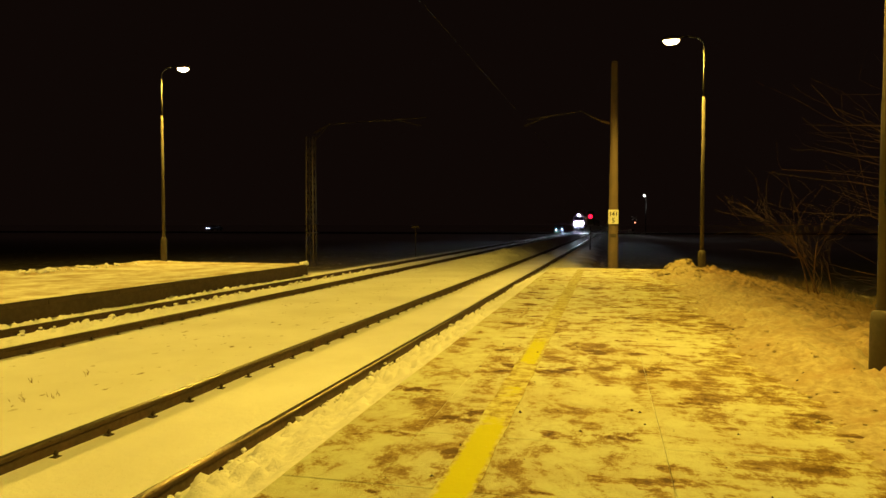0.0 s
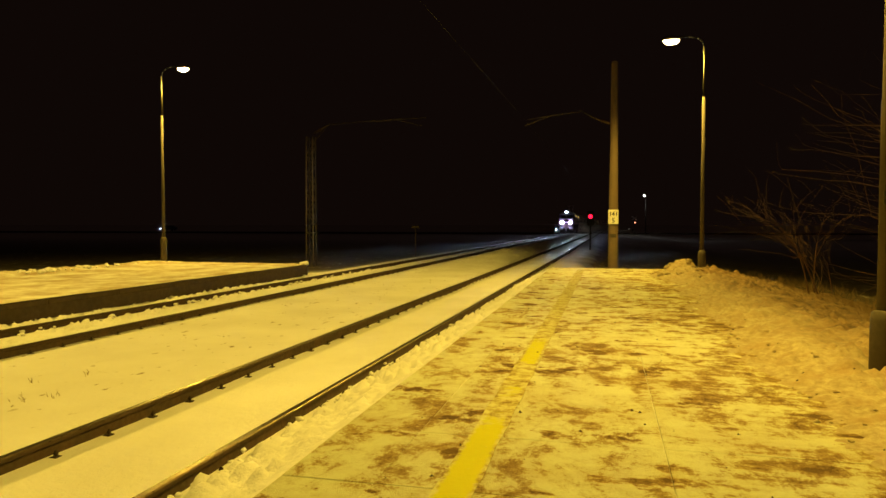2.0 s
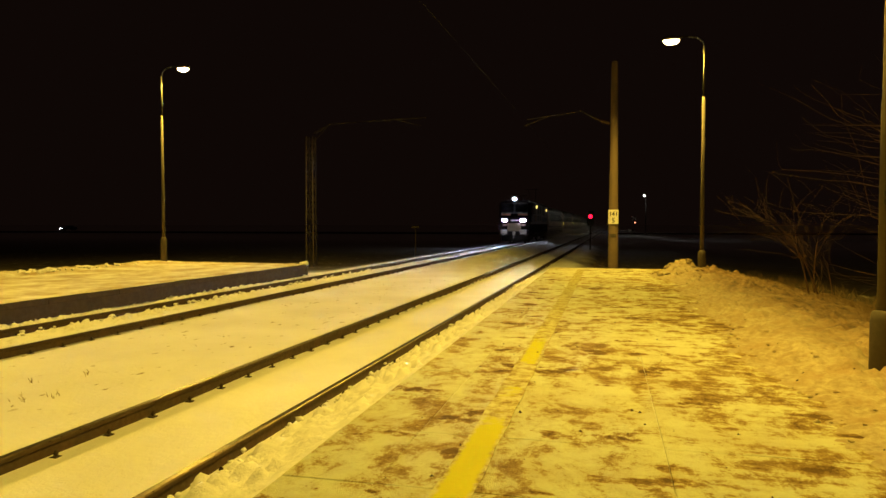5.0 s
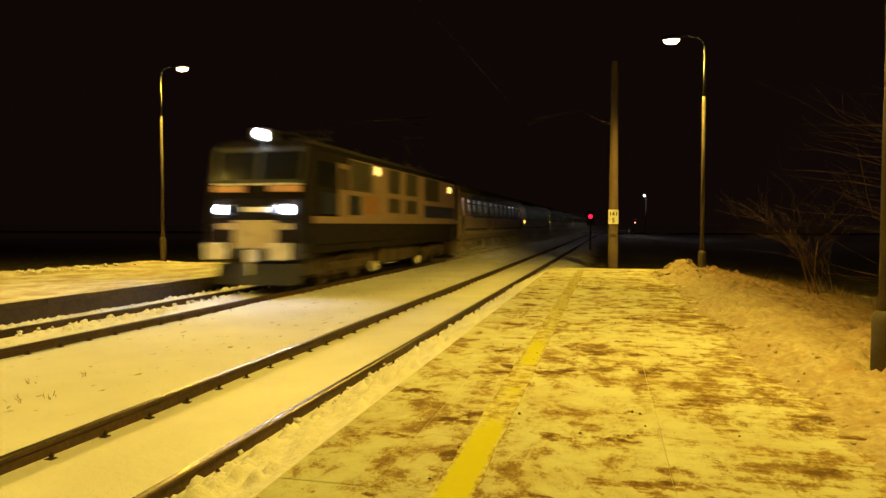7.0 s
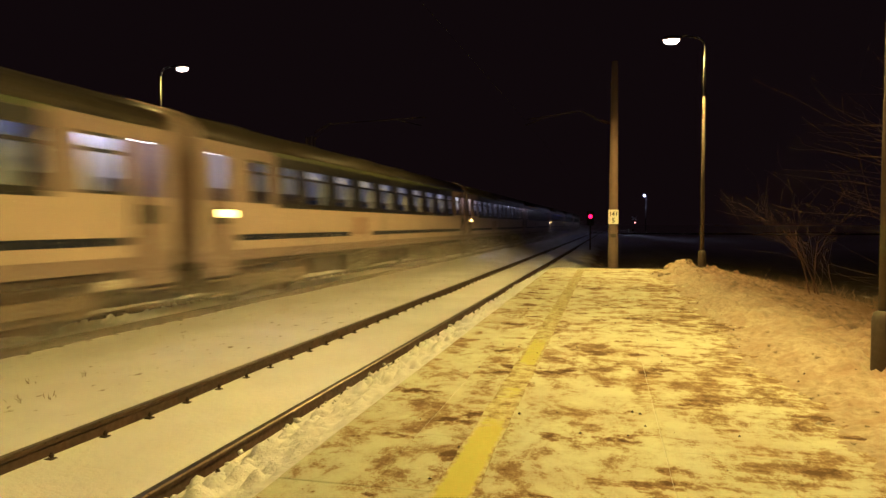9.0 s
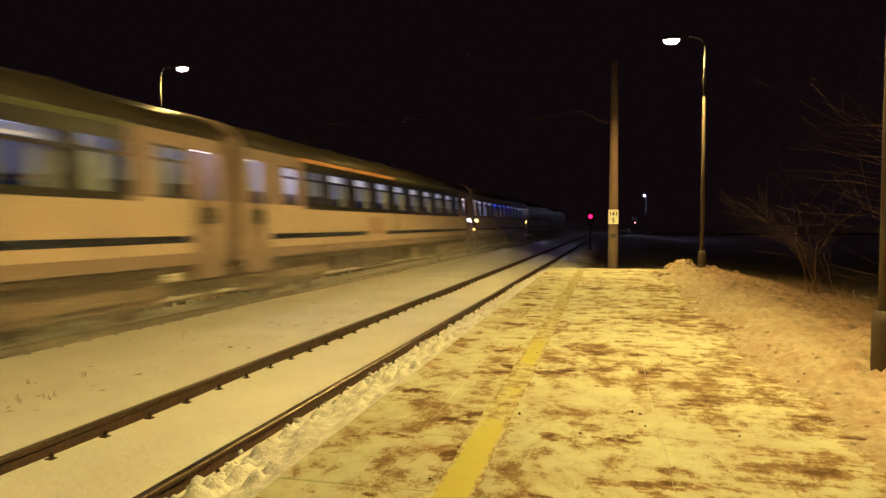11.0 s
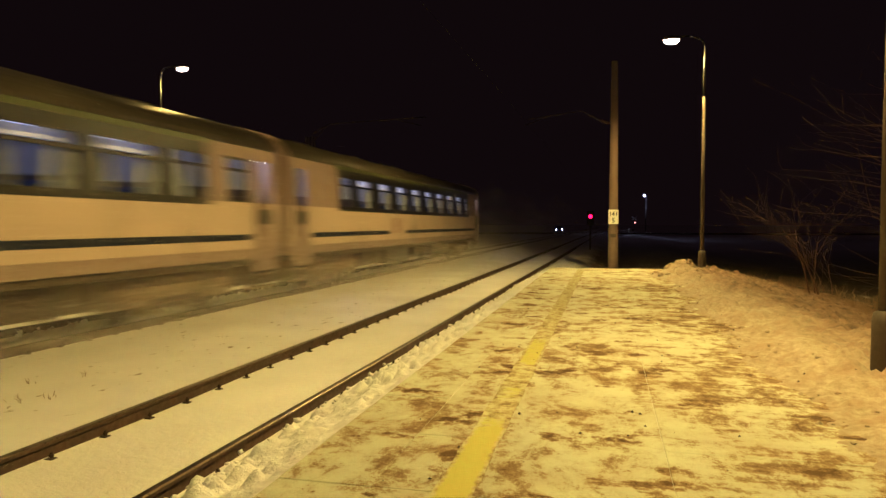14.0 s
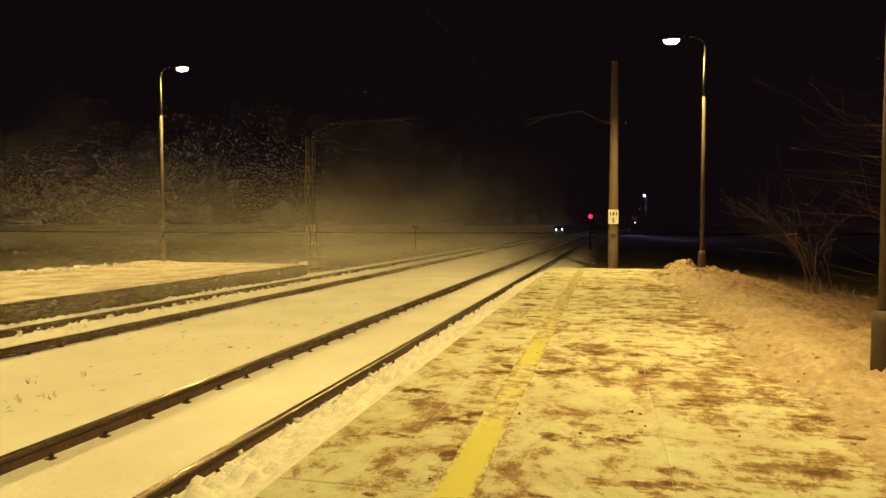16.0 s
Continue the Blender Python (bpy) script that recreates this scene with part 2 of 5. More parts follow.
SNOWY = worn("snow_caked_gear", (0.28, 0.20, 0.12), 0.9, 0.0, (0.06, 0.05, 0.04), 0.8, 2.2)
DIMWALL = worn("dim_lower_wall", (0.11, 0.085, 0.065), 0.6, 0.0, (0.05, 0.04, 0.03), 0.5, 2.5)
INTERIOR = worn("cream_partition", (0.55, 0.56, 0.58), 0.6, 0.0, (0.3, 0.3, 0.32), 0.4, 1.5)
SEATBLUE = worn("blue_seat_cloth", (0.03, 0.05, 0.13), 0.9, 0.0, (0.02, 0.02, 0.04), 0.4, 3.0)


def make_glass():
    m = Mat("window_glass", (0.9, 0.95, 1.0), 0.06)
    m.b.inputs["Transmission Weight"].default_value = 1.0
    m.b.inputs["IOR"].default_value = 1.05
    m.b.inputs["Specular IOR Level"].default_value = 0.5
    return m.m


GLASS = make_glass()
DARKGLASS = Mat("dark_cab_glass", (0.012, 0.013, 0.016), 0.08).m
COOLTUBE = Mat("coach_ceiling_tube", (0.9, 0.9, 0.9), 0.4).glow((1.0, 0.92, 0.80), 1.9).m
BLUETUBE = Mat("blue_night_tube", (0.2, 0.3, 0.9), 0.4).glow((0.08, 0.14, 1.0), 1.2).m
# Glowing strips that stand in for ceiling light filling the upper panes.
PALEBAR = Mat("lit_pale_strip", (0.8, 0.8, 0.8), 0.5).glow((1.0, 0.95, 0.88), 0.27).m
DIMBAR = Mat("dim_pale_strip", (0.6, 0.6, 0.6), 0.5).glow((1.0, 0.95, 0.9), 0.10).m
BLUEBAR = Mat("lit_blue_strip", (0.2, 0.3, 0.9), 0.5).glow((0.06, 0.13, 1.0), 1.4).m


# ---- mesh helpers ----
def shape():
    return bmesh.new()


def box(bm, x0, x1, y0, y1, z0, z1, mat=0, bevel=0.0):
    vs = [bm.verts.new((x, y, z)) for z in (z0, z1) for y in (y0, y1) for x in (x0, x1)]
    faces = [bm.faces.new([vs[i] for i in q]) for q in ((0, 2, 3, 1), (4, 5, 7, 6), (0, 1, 5, 4), (2, 6, 7, 3), (0, 4, 6, 2), (1, 3, 7, 5))]
    for f in faces:
        f.material_index = mat
    if bevel:
        edges = list({e for f in faces for e in f.edges})
        bmesh.ops.bevel(bm, geom=edges, offset=bevel, segments=2, affect="EDGES", profile=0.5)
    return faces


def tube(bm, a, b, r0, r1=None, n=10, mat=0, caps=True):
    a, b = Vector(a), Vector(b)
    r1 = r0 if r1 is None else r1
    q = (b - a).to_track_quat("Z", "Y").to_matrix()
    rings = []
    for p, r in ((a, r0), (b, r1)):
        rings.append([bm.verts.new(p + q @ Vector((r * math.cos(k * math.tau / n), r * math.sin(k * math.tau / n), 0))) for k in range(n)])
    for k in range(n):
        f = bm.faces.new((rings[0][k], rings[0][(k + 1) % n], rings[1][(k + 1) % n], rings[1][k]))
        f.material_index, f.smooth = mat, n > 6
    if caps:
        bm.faces.new(rings[0][::-1]).material_index = mat
        bm.faces.new(rings[1]).material_index = mat


def lathe(bm, profile, cx=0, cy=0, n=20, mat=0):
    """Turns (radius, z) pairs round the upright axis."""
    rings = [[bm.verts.new((cx + r * math.cos(k * math.tau / n), cy + r * math.sin(k * math.tau / n), z)) for k in range(n)] for r, z in profile]
    for r0, r1 in zip(rings, rings[1:]):
        for k in range(n):
            f = bm.faces.new((r0[k], r0[(k + 1) % n], r1[(k + 1) % n], r1[k]))
            f.material_index, f.smooth = mat, True
    bm.faces.new(rings[0][::-1]).material_index = mat
    bm.faces.new(rings[-1]).material_index = mat


def extrude(bm, outline, y0, y1, mat=0, closed=True, smooth=False):
    """Draws an (x, z) outline along y."""
    a = [bm.verts.new((x, y0, z)) for x, z in outline]
    b = [bm.verts.new((x, y1, z)) for x, z in outline]
    n = len(outline)
    for k in range(n if closed else n - 1):
        f = bm.faces.new((a[k], b[k], b[(k + 1) % n], a[(k + 1) % n]))
        f.material_index, f.smooth = mat, smooth
    if closed:
        bm.faces.new(a).material_index = mat
        bm.faces.new(b[::-1]).material_index = mat


def mesh(name, bm, *mats):
    bmesh.ops.recalc_face_normals(bm, faces=bm.faces)
    me = bpy.data.meshes.new(name)
    bm.to_mesh(me)
    bm.free()
    for m in mats:
        me.materials.append(m)
    return me


def part(name, bm, material, parent, label="", at=None):
    me = bm if isinstance(bm, bpy.types.Mesh) else mesh(name, bm, *(material if isinstance(material, tuple) else (material,)))
    ob = new(name, me)
    ob.parent = parent
    if at is not None:
        ob.matrix_basis = at
    return tagged(ob, label)


def thing(name, m, label, category, group="", kind=""):
    ob = new(name)
    ob.matrix_basis = m
    ob.empty_display_size = 0.3
    return tagged(ob, label, category, group, kind)


def hill(x, y, z, s):
    return noise.noise(Vector((x, y, z)) * s)


# ---- ground ----
def ground_height(x, y):
    z = SNOW_Z + 0.02 * hill(x, y * 0.5, 0, 0.6)
    if y > PLAT_END + 0.6:
        f = min((y - PLAT_END - 0.6) / 2.0, 1)
        if x > -1.6:
            z -= 0.45 * f * min((x + 1.6) / 1.5, 1)
        if x < -11:
            z -= 0.3 * f * min((-11 - x) / 2, 1)
    elif x > -1.6:
        z -= 0.2
    if x > 5:
        z -= min((x - 5) * 0.12, 0.8)
    return z


def build_ground():
    xs = sorted({-2500, -900, -400, -200, -120, -80, -50, -35, -25, -20, *np.arange(-17, 13, 0.5).round(2), *np.arange(-8.2, -4.6, 0.2).round(2), 14, 17, 20, 25, 35, 50, 80, 120, 200, 400, 900, 2500})
    ys = sorted({-2500, -900, -300, -120, -60, -35, -20, *np.arange(-12, 60, 0.5).round(2), *range(60, 130, 2), *range(130, 300, 10), 400, 900, 2500})
    bm = shape()
    grid = [[bm.verts.new((x, y, ground_height(x, y))) for x in xs] for y in ys]
    for j in range(len(ys) - 1):
        for i in range(len(xs) - 1):
            bm.faces.new((grid[j][i], grid[j][i + 1], grid[j + 1][i + 1], grid[j + 1][i])).smooth = True
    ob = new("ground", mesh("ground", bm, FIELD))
    tagged(ob, "smooth snow-covered ground with frozen grass beyond the platforms, coloured dark at the unlit sides", "ground", kind="structure")


build_ground()


def clods(x, y, seed):
    """Lumpy relief of broken snow, two sizes of clod."""
    u, v = x + 0.12 * hill(x, y, seed + 1, 4.5), y + 0.12 * hill(x, y, seed + 2, 4.5)
    a = noise.voronoi(Vector((u, v, seed)) * 6.0)[0][0]
    b = noise.voronoi(Vector((u, v, seed + 5)) * 15.0)[0][0]
    return 0.17 * max(0, 0.55 - a) + 0.07 * max(0, 0.5 - b) + 0.03 * hill(x, y, seed, 3.0) + 0.012 * hill(x, y, seed, 20)


def build_bank(x0, x1, y_end, z_at, seed, label, skew=0.0):
    """A cloddy ridge of cleared snow; z_at gives its mean height across."""
    bm = shape()
    n = int((x1 - x0) / 0.033)
    ys = np.concatenate([np.arange(-11, 0.8, 0.3), np.arange(0.8, 13, 0.035), np.arange(13, y_end, 0.07)])
    rows = []
    for y in ys:
        row = []
        for i in range(n + 1):
            f = i / n
            x = x0 + (x1 + skew * max(0, 3.5 - y) - x0) * f
            edge = min(f / 0.1, 1) * min((1 - f) / 0.25, 1)
            big = 0.5 + 1.0 * max(0, hill(0, y, seed, 0.7) + 0.35)
            side = (0.06 * hill(0, y, seed + 5, 3.0) + 0.05 * hill(0, y, seed + 9, 9.0)) * (1 - f)
            row.append(bm.verts.new((x + side, y, z_at(f) - 0.025 * edge + clods(x, y, seed) * edge * min(big * 1.3, 1.35))))
        rows.append(row)
    for a, b in zip(rows, rows[1:]):
        for i in range(n):
            bm.faces.new((a[i], a[i + 1], b[i + 1], b[i])).smooth = True
    tagged(new("snow_bank", mesh("snow_bank", bm, SNOW)), label, "snow", kind="stuff")


def build_ridge():
    """Rough snow thrown up by the plough between the tracks, past the platforms."""
    bm = shape()
    xs = np.linspace(-8.0, -4.95, 40)
    ys = np.concatenate([np.arange(23.5, 45, 0.14), np.arange(45, 110, 0.3)])
    rows = []
    for y in ys:
        row = []
        for x in xs:
            f = max(0, 1 - abs(x + 6.35) / 1.55)
            rise = min((y - 23.5) / 9, 1)
            lump = 0.30 * f ** 0.7 * (0.7 + 0.7 * hill(x, y, 3, 0.5)) + 0.22 * f * abs(hill(x * 0.6, y, 5, 1.6)) + clods(x, y * 0.8, 2.2) * 1.4 * min(f * 3, 1)
            row.append(bm.verts.new((x, y, SNOW_Z - 0.03 + rise * lump)))
        rows.append(row)
    for a, b in zip(rows, rows[1:]):
        for i in range(len(xs) - 1):
            bm.faces.new((a[i], a[i + 1], b[i + 1], b[i])).smooth = True
    tagged(new("snow_ridge", mesh("snow_ridge", bm, SNOW)), "rough ridge of ploughed snow between the tracks", "snow", kind="stuff")


build_ridge()


def build_clods():
    """Loose lumps of snow along the rails, on the platform's heap and on the bank."""
    rng = random.Random(21)
    bm = shape()

    def lump(x, y, z, r, mat=0):
        made = bmesh.ops.create_icosphere(bm, subdivisions=2, radius=r)["verts"]
        seed, sq = rng.uniform(0, 99), rng.uniform(0.6, 0.9)
        for v in made:
            d = v.co.normalized()
            v.co = v.co * (1 + 0.55 * noise.noise(d * 1.7 + Vector((seed, 0, 0))) + 0.30 * noise.noise(d * 4.5 + Vector((0, seed, 0))))
            v.co.z *= sq
            v.co += Vector((x, y, z))
            for f in v.link_faces:
                f.material_index = mat
    for _ in range(150):
        y = rng.uniform(2.2, 22) if rng.random() < 0.6 else rng.uniform(2.2, 9)
        lump(-2.83 + abs(rng.gauss(0, 0.13)), y, SNOW_Z + rng.uniform(0.04, 0.11), rng.uniform(0.012, 0.026) if rng.random() < 0.75 else rng.uniform(0.03, 0.05))
    for _ in range(110):
        lump(-9.97 - abs(rng.gauss(0, 0.12)), rng.uniform(6, 24), SNOW_Z + rng.uniform(0.03, 0.1), rng.uniform(0.02, 0.06))
    for _ in range(90):
        lump(-9.72 + abs(rng.gauss(0, 0.08)), rng.uniform(6, 24), SNOW_Z + rng.uniform(0.02, 0.08), rng.uniform(0.02, 0.05))
    for _ in range(40):
        x, y = rng.gauss(1.9, 0.34), rng.gauss(20.4, 0.5)
        lump(x, y, right_bank_height(x, y) + rng.uniform(-0.02, 0.02), rng.uniform(0.03, 0.10), 1)
    for _ in range(90):
        x, y = rng.uniform(1.3, 2.1), rng.uniform(4.5, 19)
        lump(x, y, right_bank_height(x, y) + 0.002, rng.uniform(0.010, 0.034), 1)
    for _ in range(40):
        x, y = rng.uniform(-17.4, -16.4), rng.uniform(14, 21)
        lump(x, y, 0.08, rng.uniform(0.03, 0.10))
    for _ in range(8):
        lump(EDGE_FAR - 0.15 + rng.gauss(0, 0.08), PLAT_END - 0.2 + rng.gauss(0, 0.08), 0.05, rng.uniform(0.04, 0.09))
    for f in bm.faces:
        f.smooth = True
    tagged(new("snow_clods", mesh("snow_clods", bm, SNOW, BANKSNOW)), "loose lumps of broken snow", "snow", kind="stuff")


def near_bank(f):
    return SNOW_Z - 0.01 + 0.10 * min(f / 0.14, 1) + (abs(SNOW_Z) - 0.10 + 0.002) * max(0, (f - 0.1) / 0.9)


def far_bank(f):
    return SNOW_Z + 0.0 + 0.05 * max(0, 1 - abs(f - 0.5) / 0.5)


build_bank(-2.85, EDGE_NEAR + 0.012, PLAT_END, near_bank, 1.3, "cloddy ridge of cleared snow beside the rail", 0.0107)
build_bank(EDGE_FAR - 0.01, -9.99, PLAT_END + 3, far_bank, 3.7, "cloddy snow drift at the foot of the opposite platform")
build_bank(-9.72, -9.1, PLAT_END + 3, lambda f: SNOW_Z + 0.02 * (1 - f), 6.1, "broken snow beside the far rail")


# ---- tracks ----
def rail_mesh(y0, y1):
    bm = shape()
    half = [(0.075, 0.0), (0.075, 0.012), (0.012, 0.035), (0.009, 0.118), (0.034, 0.132), (0.036, 0.160), (0.026, 0.170)]
    outline = half + [(-x, z) for x, z in reversed(half)]
    extrude(bm, [(x, z - 0.170) for x, z in outline], y0, y1)
    for f in bm.faces:
        if f.calc_center_median().z > -0.006:
            f.material_index = 1
    return mesh("rail", bm, RAIL, RAILTOP)


def clip_mesh():
    bm = shape()
    box(bm, 0.045, 0.115, -0.035, 0.035, -0.15, -0.128, bevel=0.006)
    tube(bm, (0.085, 0, -0.13), (0.085, 0, -0.08), 0.012, n=6)
    tube(bm, (0.085, 0, -0.115), (0.085, 0, -0.095), 0.02, n=6)
    return mesh("rail_clip", bm, CLIP)


def sleeper_mesh():
    bm = shape()
    box(bm, -1.3, 1.3, -0.13, 0.13, -0.36, -0.15, bevel=0.02)
    return mesh("sleeper", bm, CONCRETE)


def build_track(name, x, far, label):
    t = thing(name, pose(x, 0, RAIL_Z), label, "railway track", kind="structure")
    rail = rail_mesh(-14, 420)
    clip, sleeper = clip_mesh(), sleeper_mesh()
    for side in (-1, 1):
        part("rail", rail, None, t, "dark rusty rail with a polished head", pose(side * HALF_GAUGE, 0, 0))
    for k in range(100):
        y = 0.9 + 0.6 * k
        part("sleeper", sleeper, None, t, at=pose(0, y, 0))
        if k > (70 if far else 90):
            continue
        for side in (-1, 1):
            part("rail_clip", clip, None, t, at=pose(side * HALF_GAUGE, y, 0))
            if not far:
                part("rail_clip", clip, None, t, at=pose(side * HALF_GAUGE, y, 0, 0, 0, 180))


build_track("track_near", TRACK_NEAR, False, "straight railway track half buried in snow beside the platform")
build_track("track_far", TRACK_FAR, True, "second railway track half buried in snow")


# ---- platforms ----
def build_platform_near():
    p = thing("platform_near", pose(0.037, 0.02, 0, 0, 0, 0.6), "low platform of brown slabs under trodden snow", "platform", kind="structure")
    bm = shape()
    box(bm, EDGE_NEAR + 0.05, 2.1, -12, PLAT_END - 0.02, -0.75, -0.075)
    part("base", bm, DARKCONCRETE, p)
    bm = shape()
    box(bm, EDGE_NEAR + 0.06, 2.0, -11.3, PLAT_END - 0.05, -0.07, -0.0075)
    part("joint_snow", bm, SNOW, p, "packed snow in the slab joints")
    bm = shape()
    box(bm, -0.285, 0.285, -0.498, 0.498, -0.07, 0.0, bevel=0.008)
    edge_slab = mesh("edge_slab", bm, PAVING)
    for k in range(35):
        wob = random.uniform(-0.003, 0.003)
        part("edge_slab", edge_slab, None, p, at=pose(EDGE_NEAR + 0.285 + random.uniform(-0.006, 0.006), -11.0 + k + 0.1, wob, random.uniform(-0.2, 0.2), random.uniform(-0.2, 0.2)))
    bm = shape()
    box(bm, -0.8335, 0.8335, -0.4985, 0.4985, -0.07, 0.0, bevel=0.005)
    slab = mesh("slab", bm, PAVING)
    for i in range(2):
        for k in range(35):
            part("slab", slab, None, p, at=pose(EDGE_NEAR + 0.573 + 0.835 + 1.67 * i, -11.0 + k + 0.1, random.uniform(-0.003, 0.003), random.uniform(-0.12, 0.12), random.uniform(-0.12, 0.12)))
    bm = shape()
    ys = np.arange(-11, PLAT_END - 0.3, 0.25)
    for a, b in zip(ys, ys[1:]):
        w = 0.006 * math.sin(a * 7)
        box(bm, -0.965 + w, -0.735 + w, a, b, -0.01, 0.0055)
    part("yellow_line", bm, LINE, p, "worn yellow warning line half hidden by snow")


build_platform_near()


def build_platform_far():
    p = thing("platform_far", pose(0, 0, 0), "low opposite platform with a dark concrete wall and snowy top", "platform", kind="structure")
    bm = shape()
    box(bm, -17.6, EDGE_FAR - 0.02, -12, PLAT_END - 0.1, -0.7, -0.06)
    part("base", bm, DARKCONCRETE, p)
    bm = shape()
    box(bm, -0.45, 0.0, -0.996, 0.996, -0.11, 0.0, bevel=0.012)
    cope = mesh("coping_slab", bm, DARKCONCRETE)
    for k in range(18):
        part("coping_slab", cope, None, p, at=pose(EDGE_FAR, PLAT_END - 1.0 - 2.0 * k, random.uniform(-0.004, 0.004)))
    bm = shape()
    xs, ys = np.linspace(-17.6, EDGE_FAR + 0.004, 80), np.linspace(-6, PLAT_END - 0.02, 300)
    rows = [[bm.verts.new((x, y, 0.014 + 0.012 * hill(x, y, 0, 1.5) + 0.012 * abs(hill(x, y, 2, 5.0)) + max(0, min((-16.2 - x) / 0.6, 1)) * (0.0 + 0.16 * max(0, hill(x, y, 8, 0.8)) + clods(x, y, 2.0) * 0.8) + max(0, min((y - PLAT_END + 0.8) / 0.6, 1)) * clods(x, y, 4.0) * 0.4)) for x in xs] for y in ys]
    for a, b in zip(rows, rows[1:]):
        for i in range(len(xs) - 1):
            bm.faces.new((a[i], a[i + 1], b[i + 1], b[i])).smooth = True
    part("snow_layer", bm, PAVING_SNOW, p, "trodden snow")


def make_far_snow():
    m = Mat("trodden_snow", (0.8, 0.8, 0.8), 0.8)
    streak = m.noise(1.3, 10, (1.0, 0.7, 1), rough=0.7)
    f = m.ramp(streak, [(0.39, 0.0), (0.62, 1.0)])
    m.color(m.mix(f, (0.44, 0.33, 0.20), (0.80, 0.79, 0.75)))
    m.bump(m.noise(14, 6), 0.02, 0.6)
    return m.m


PAVING_SNOW = make_far_snow()
build_platform_far()


def right_bank_height(x, y):
    f = min(max((x - 1.25 - 0.3 * hill(0, y, 2, 0.6) - 0.12 * hill(0, y, 7, 2.5)) / 1.3, 0), 1)
    soft = f * f * (3 - 2 * f)
    z = -0.014 + soft * (0.10 + 0.10 * hill(x, y, 1, 1.3)) + min(f * 2.5, 1) * clods(x, y, 1.0) * (0.9 + 0.9 * hill(x, y, 6, 0.9))
    z -= 0.10 * soft * max(0, hill(x, y, 9, 2.6) - 0.2)
    z += 0.38 * math.exp(-((x - 1.9) / 0.5) ** 2 - ((y - 20.6) / 0.8) ** 2) * (1 + 0.6 * hill(x, y, 5, 3.5) + 0.3 * hill(x, y, 5, 9))
    d = x - 2.9 - 0.4 * hill(0, y, 4, 0.4)
    if d > 0:
        z -= 0.20 * d ** 1.1
    if y > PLAT_END - 0.6:
        z -= (y - PLAT_END + 0.6) * 0.6
    return z


def build_right_bank():
    bm = shape()
    xs = np.concatenate([np.arange(0.95, 4.6, 0.045), np.arange(4.6, 9.0, 0.2)])
    ys = np.concatenate([np.arange(-11, 1.0, 0.3), np.arange(1.0, 10, 0.045), np.arange(10, PLAT_END + 1.2, 0.09)])
    rows = [[bm.verts.new((x, y, right_bank_height(x, y))) for x in xs] for y in ys]
    for a, b in zip(rows, rows[1:]):
        for i in range(len(xs) - 1):
            bm.faces.new((a[i], a[i + 1], b[i + 1], b[i])).smooth = True
    tagged(new("shovelled_snow", mesh("shovelled_snow", bm, BANKSNOW)), "heaps of shovelled snow along the platform's back edge", "snow", kind="stuff")


build_right_bank()
build_clods()


# ---- lamp posts ----
def build_lamp_post(m, arm):
    t = thing("street_lamp", m, "slim galvanised lamp post with a glowing sodium luminaire", "street lamp", "platform lamps")
    bm = shape()
    lathe(bm, [(0.118, -0.5), (0.114, 0.9), (0.10, 0.98), (0.062, 1.0)])
    part("base_sleeve", bm, STEEL, t)
    bm = shape()
    lathe(bm, [(0.060, 0.98), (0.057, 3.0), (0.052, 3.05), (0.046, 5.6)])
    part("lower_shaft", bm, STEEL, t)
    bm = shape()
    lathe(bm, [(0.033, 5.58), (0.029, 7.1)], n=14)
    pts = [(0, 7.08), (arm * 0.05, 7.25), (arm * 0.2, 7.36), (arm * 0.45, 7.42), (arm * 0.75, 7.42)]
    for a, b in zip(pts, pts[1:]):
        tube(bm, (a[0], 0, a[1]), (b[0], 0, b[1]), 0.026)
    part("upper_shaft", bm, BLACKPAINT, t)
    bm = shape()
    x0 = arm * 0.7
    lathe(bm, [(0.17, 7.335), (0.175, 7.38), (0.14, 7.44), (0.06, 7.47)], n=20)
    bmesh.ops.scale(bm, vec=(1.6, 0.85, 1), verts=bm.verts)
    bmesh.ops.translate(bm, vec=(x0 + arm * 0.25, 0, 0), verts=bm.verts)
    part("housing", bm, STEEL, t)
    bm = shape()
    lathe(bm, [(0.04, 7.21), (0.10, 7.23), (0.15, 7.28), (0.165, 7.335)], n=20)
    bmesh.ops.scale(bm, vec=(1.4, 0.8, 1), verts=bm.verts)
    bmesh.ops.translate(bm, vec=(x0 + arm * 0.25, 0, 0), verts=bm.verts)
    bowl = part("bowl", bm, LAMPGLASS, t, "glowing sodium bowl")
    bowl.visible_shadow = False
    return t


for lx, ly, lz in LAMPS_NEAR:
    post = build_lamp_post(pose(lx, ly, lz), -1.0)
    if 0 < ly < 10:
        for z, h in ((2.02, 0.05), (2.10, 0.05)):
            marks = shape()
            box(marks, -0.038, 0.022, -0.064, -0.045, z, z + h)
            part("painted_mark", marks, BLACKPAINT, post, "small dark painted mark")
for lx, ly, lz in LAMPS_FAR:
    build_lamp_post(pose(lx, ly, lz), 1.0)


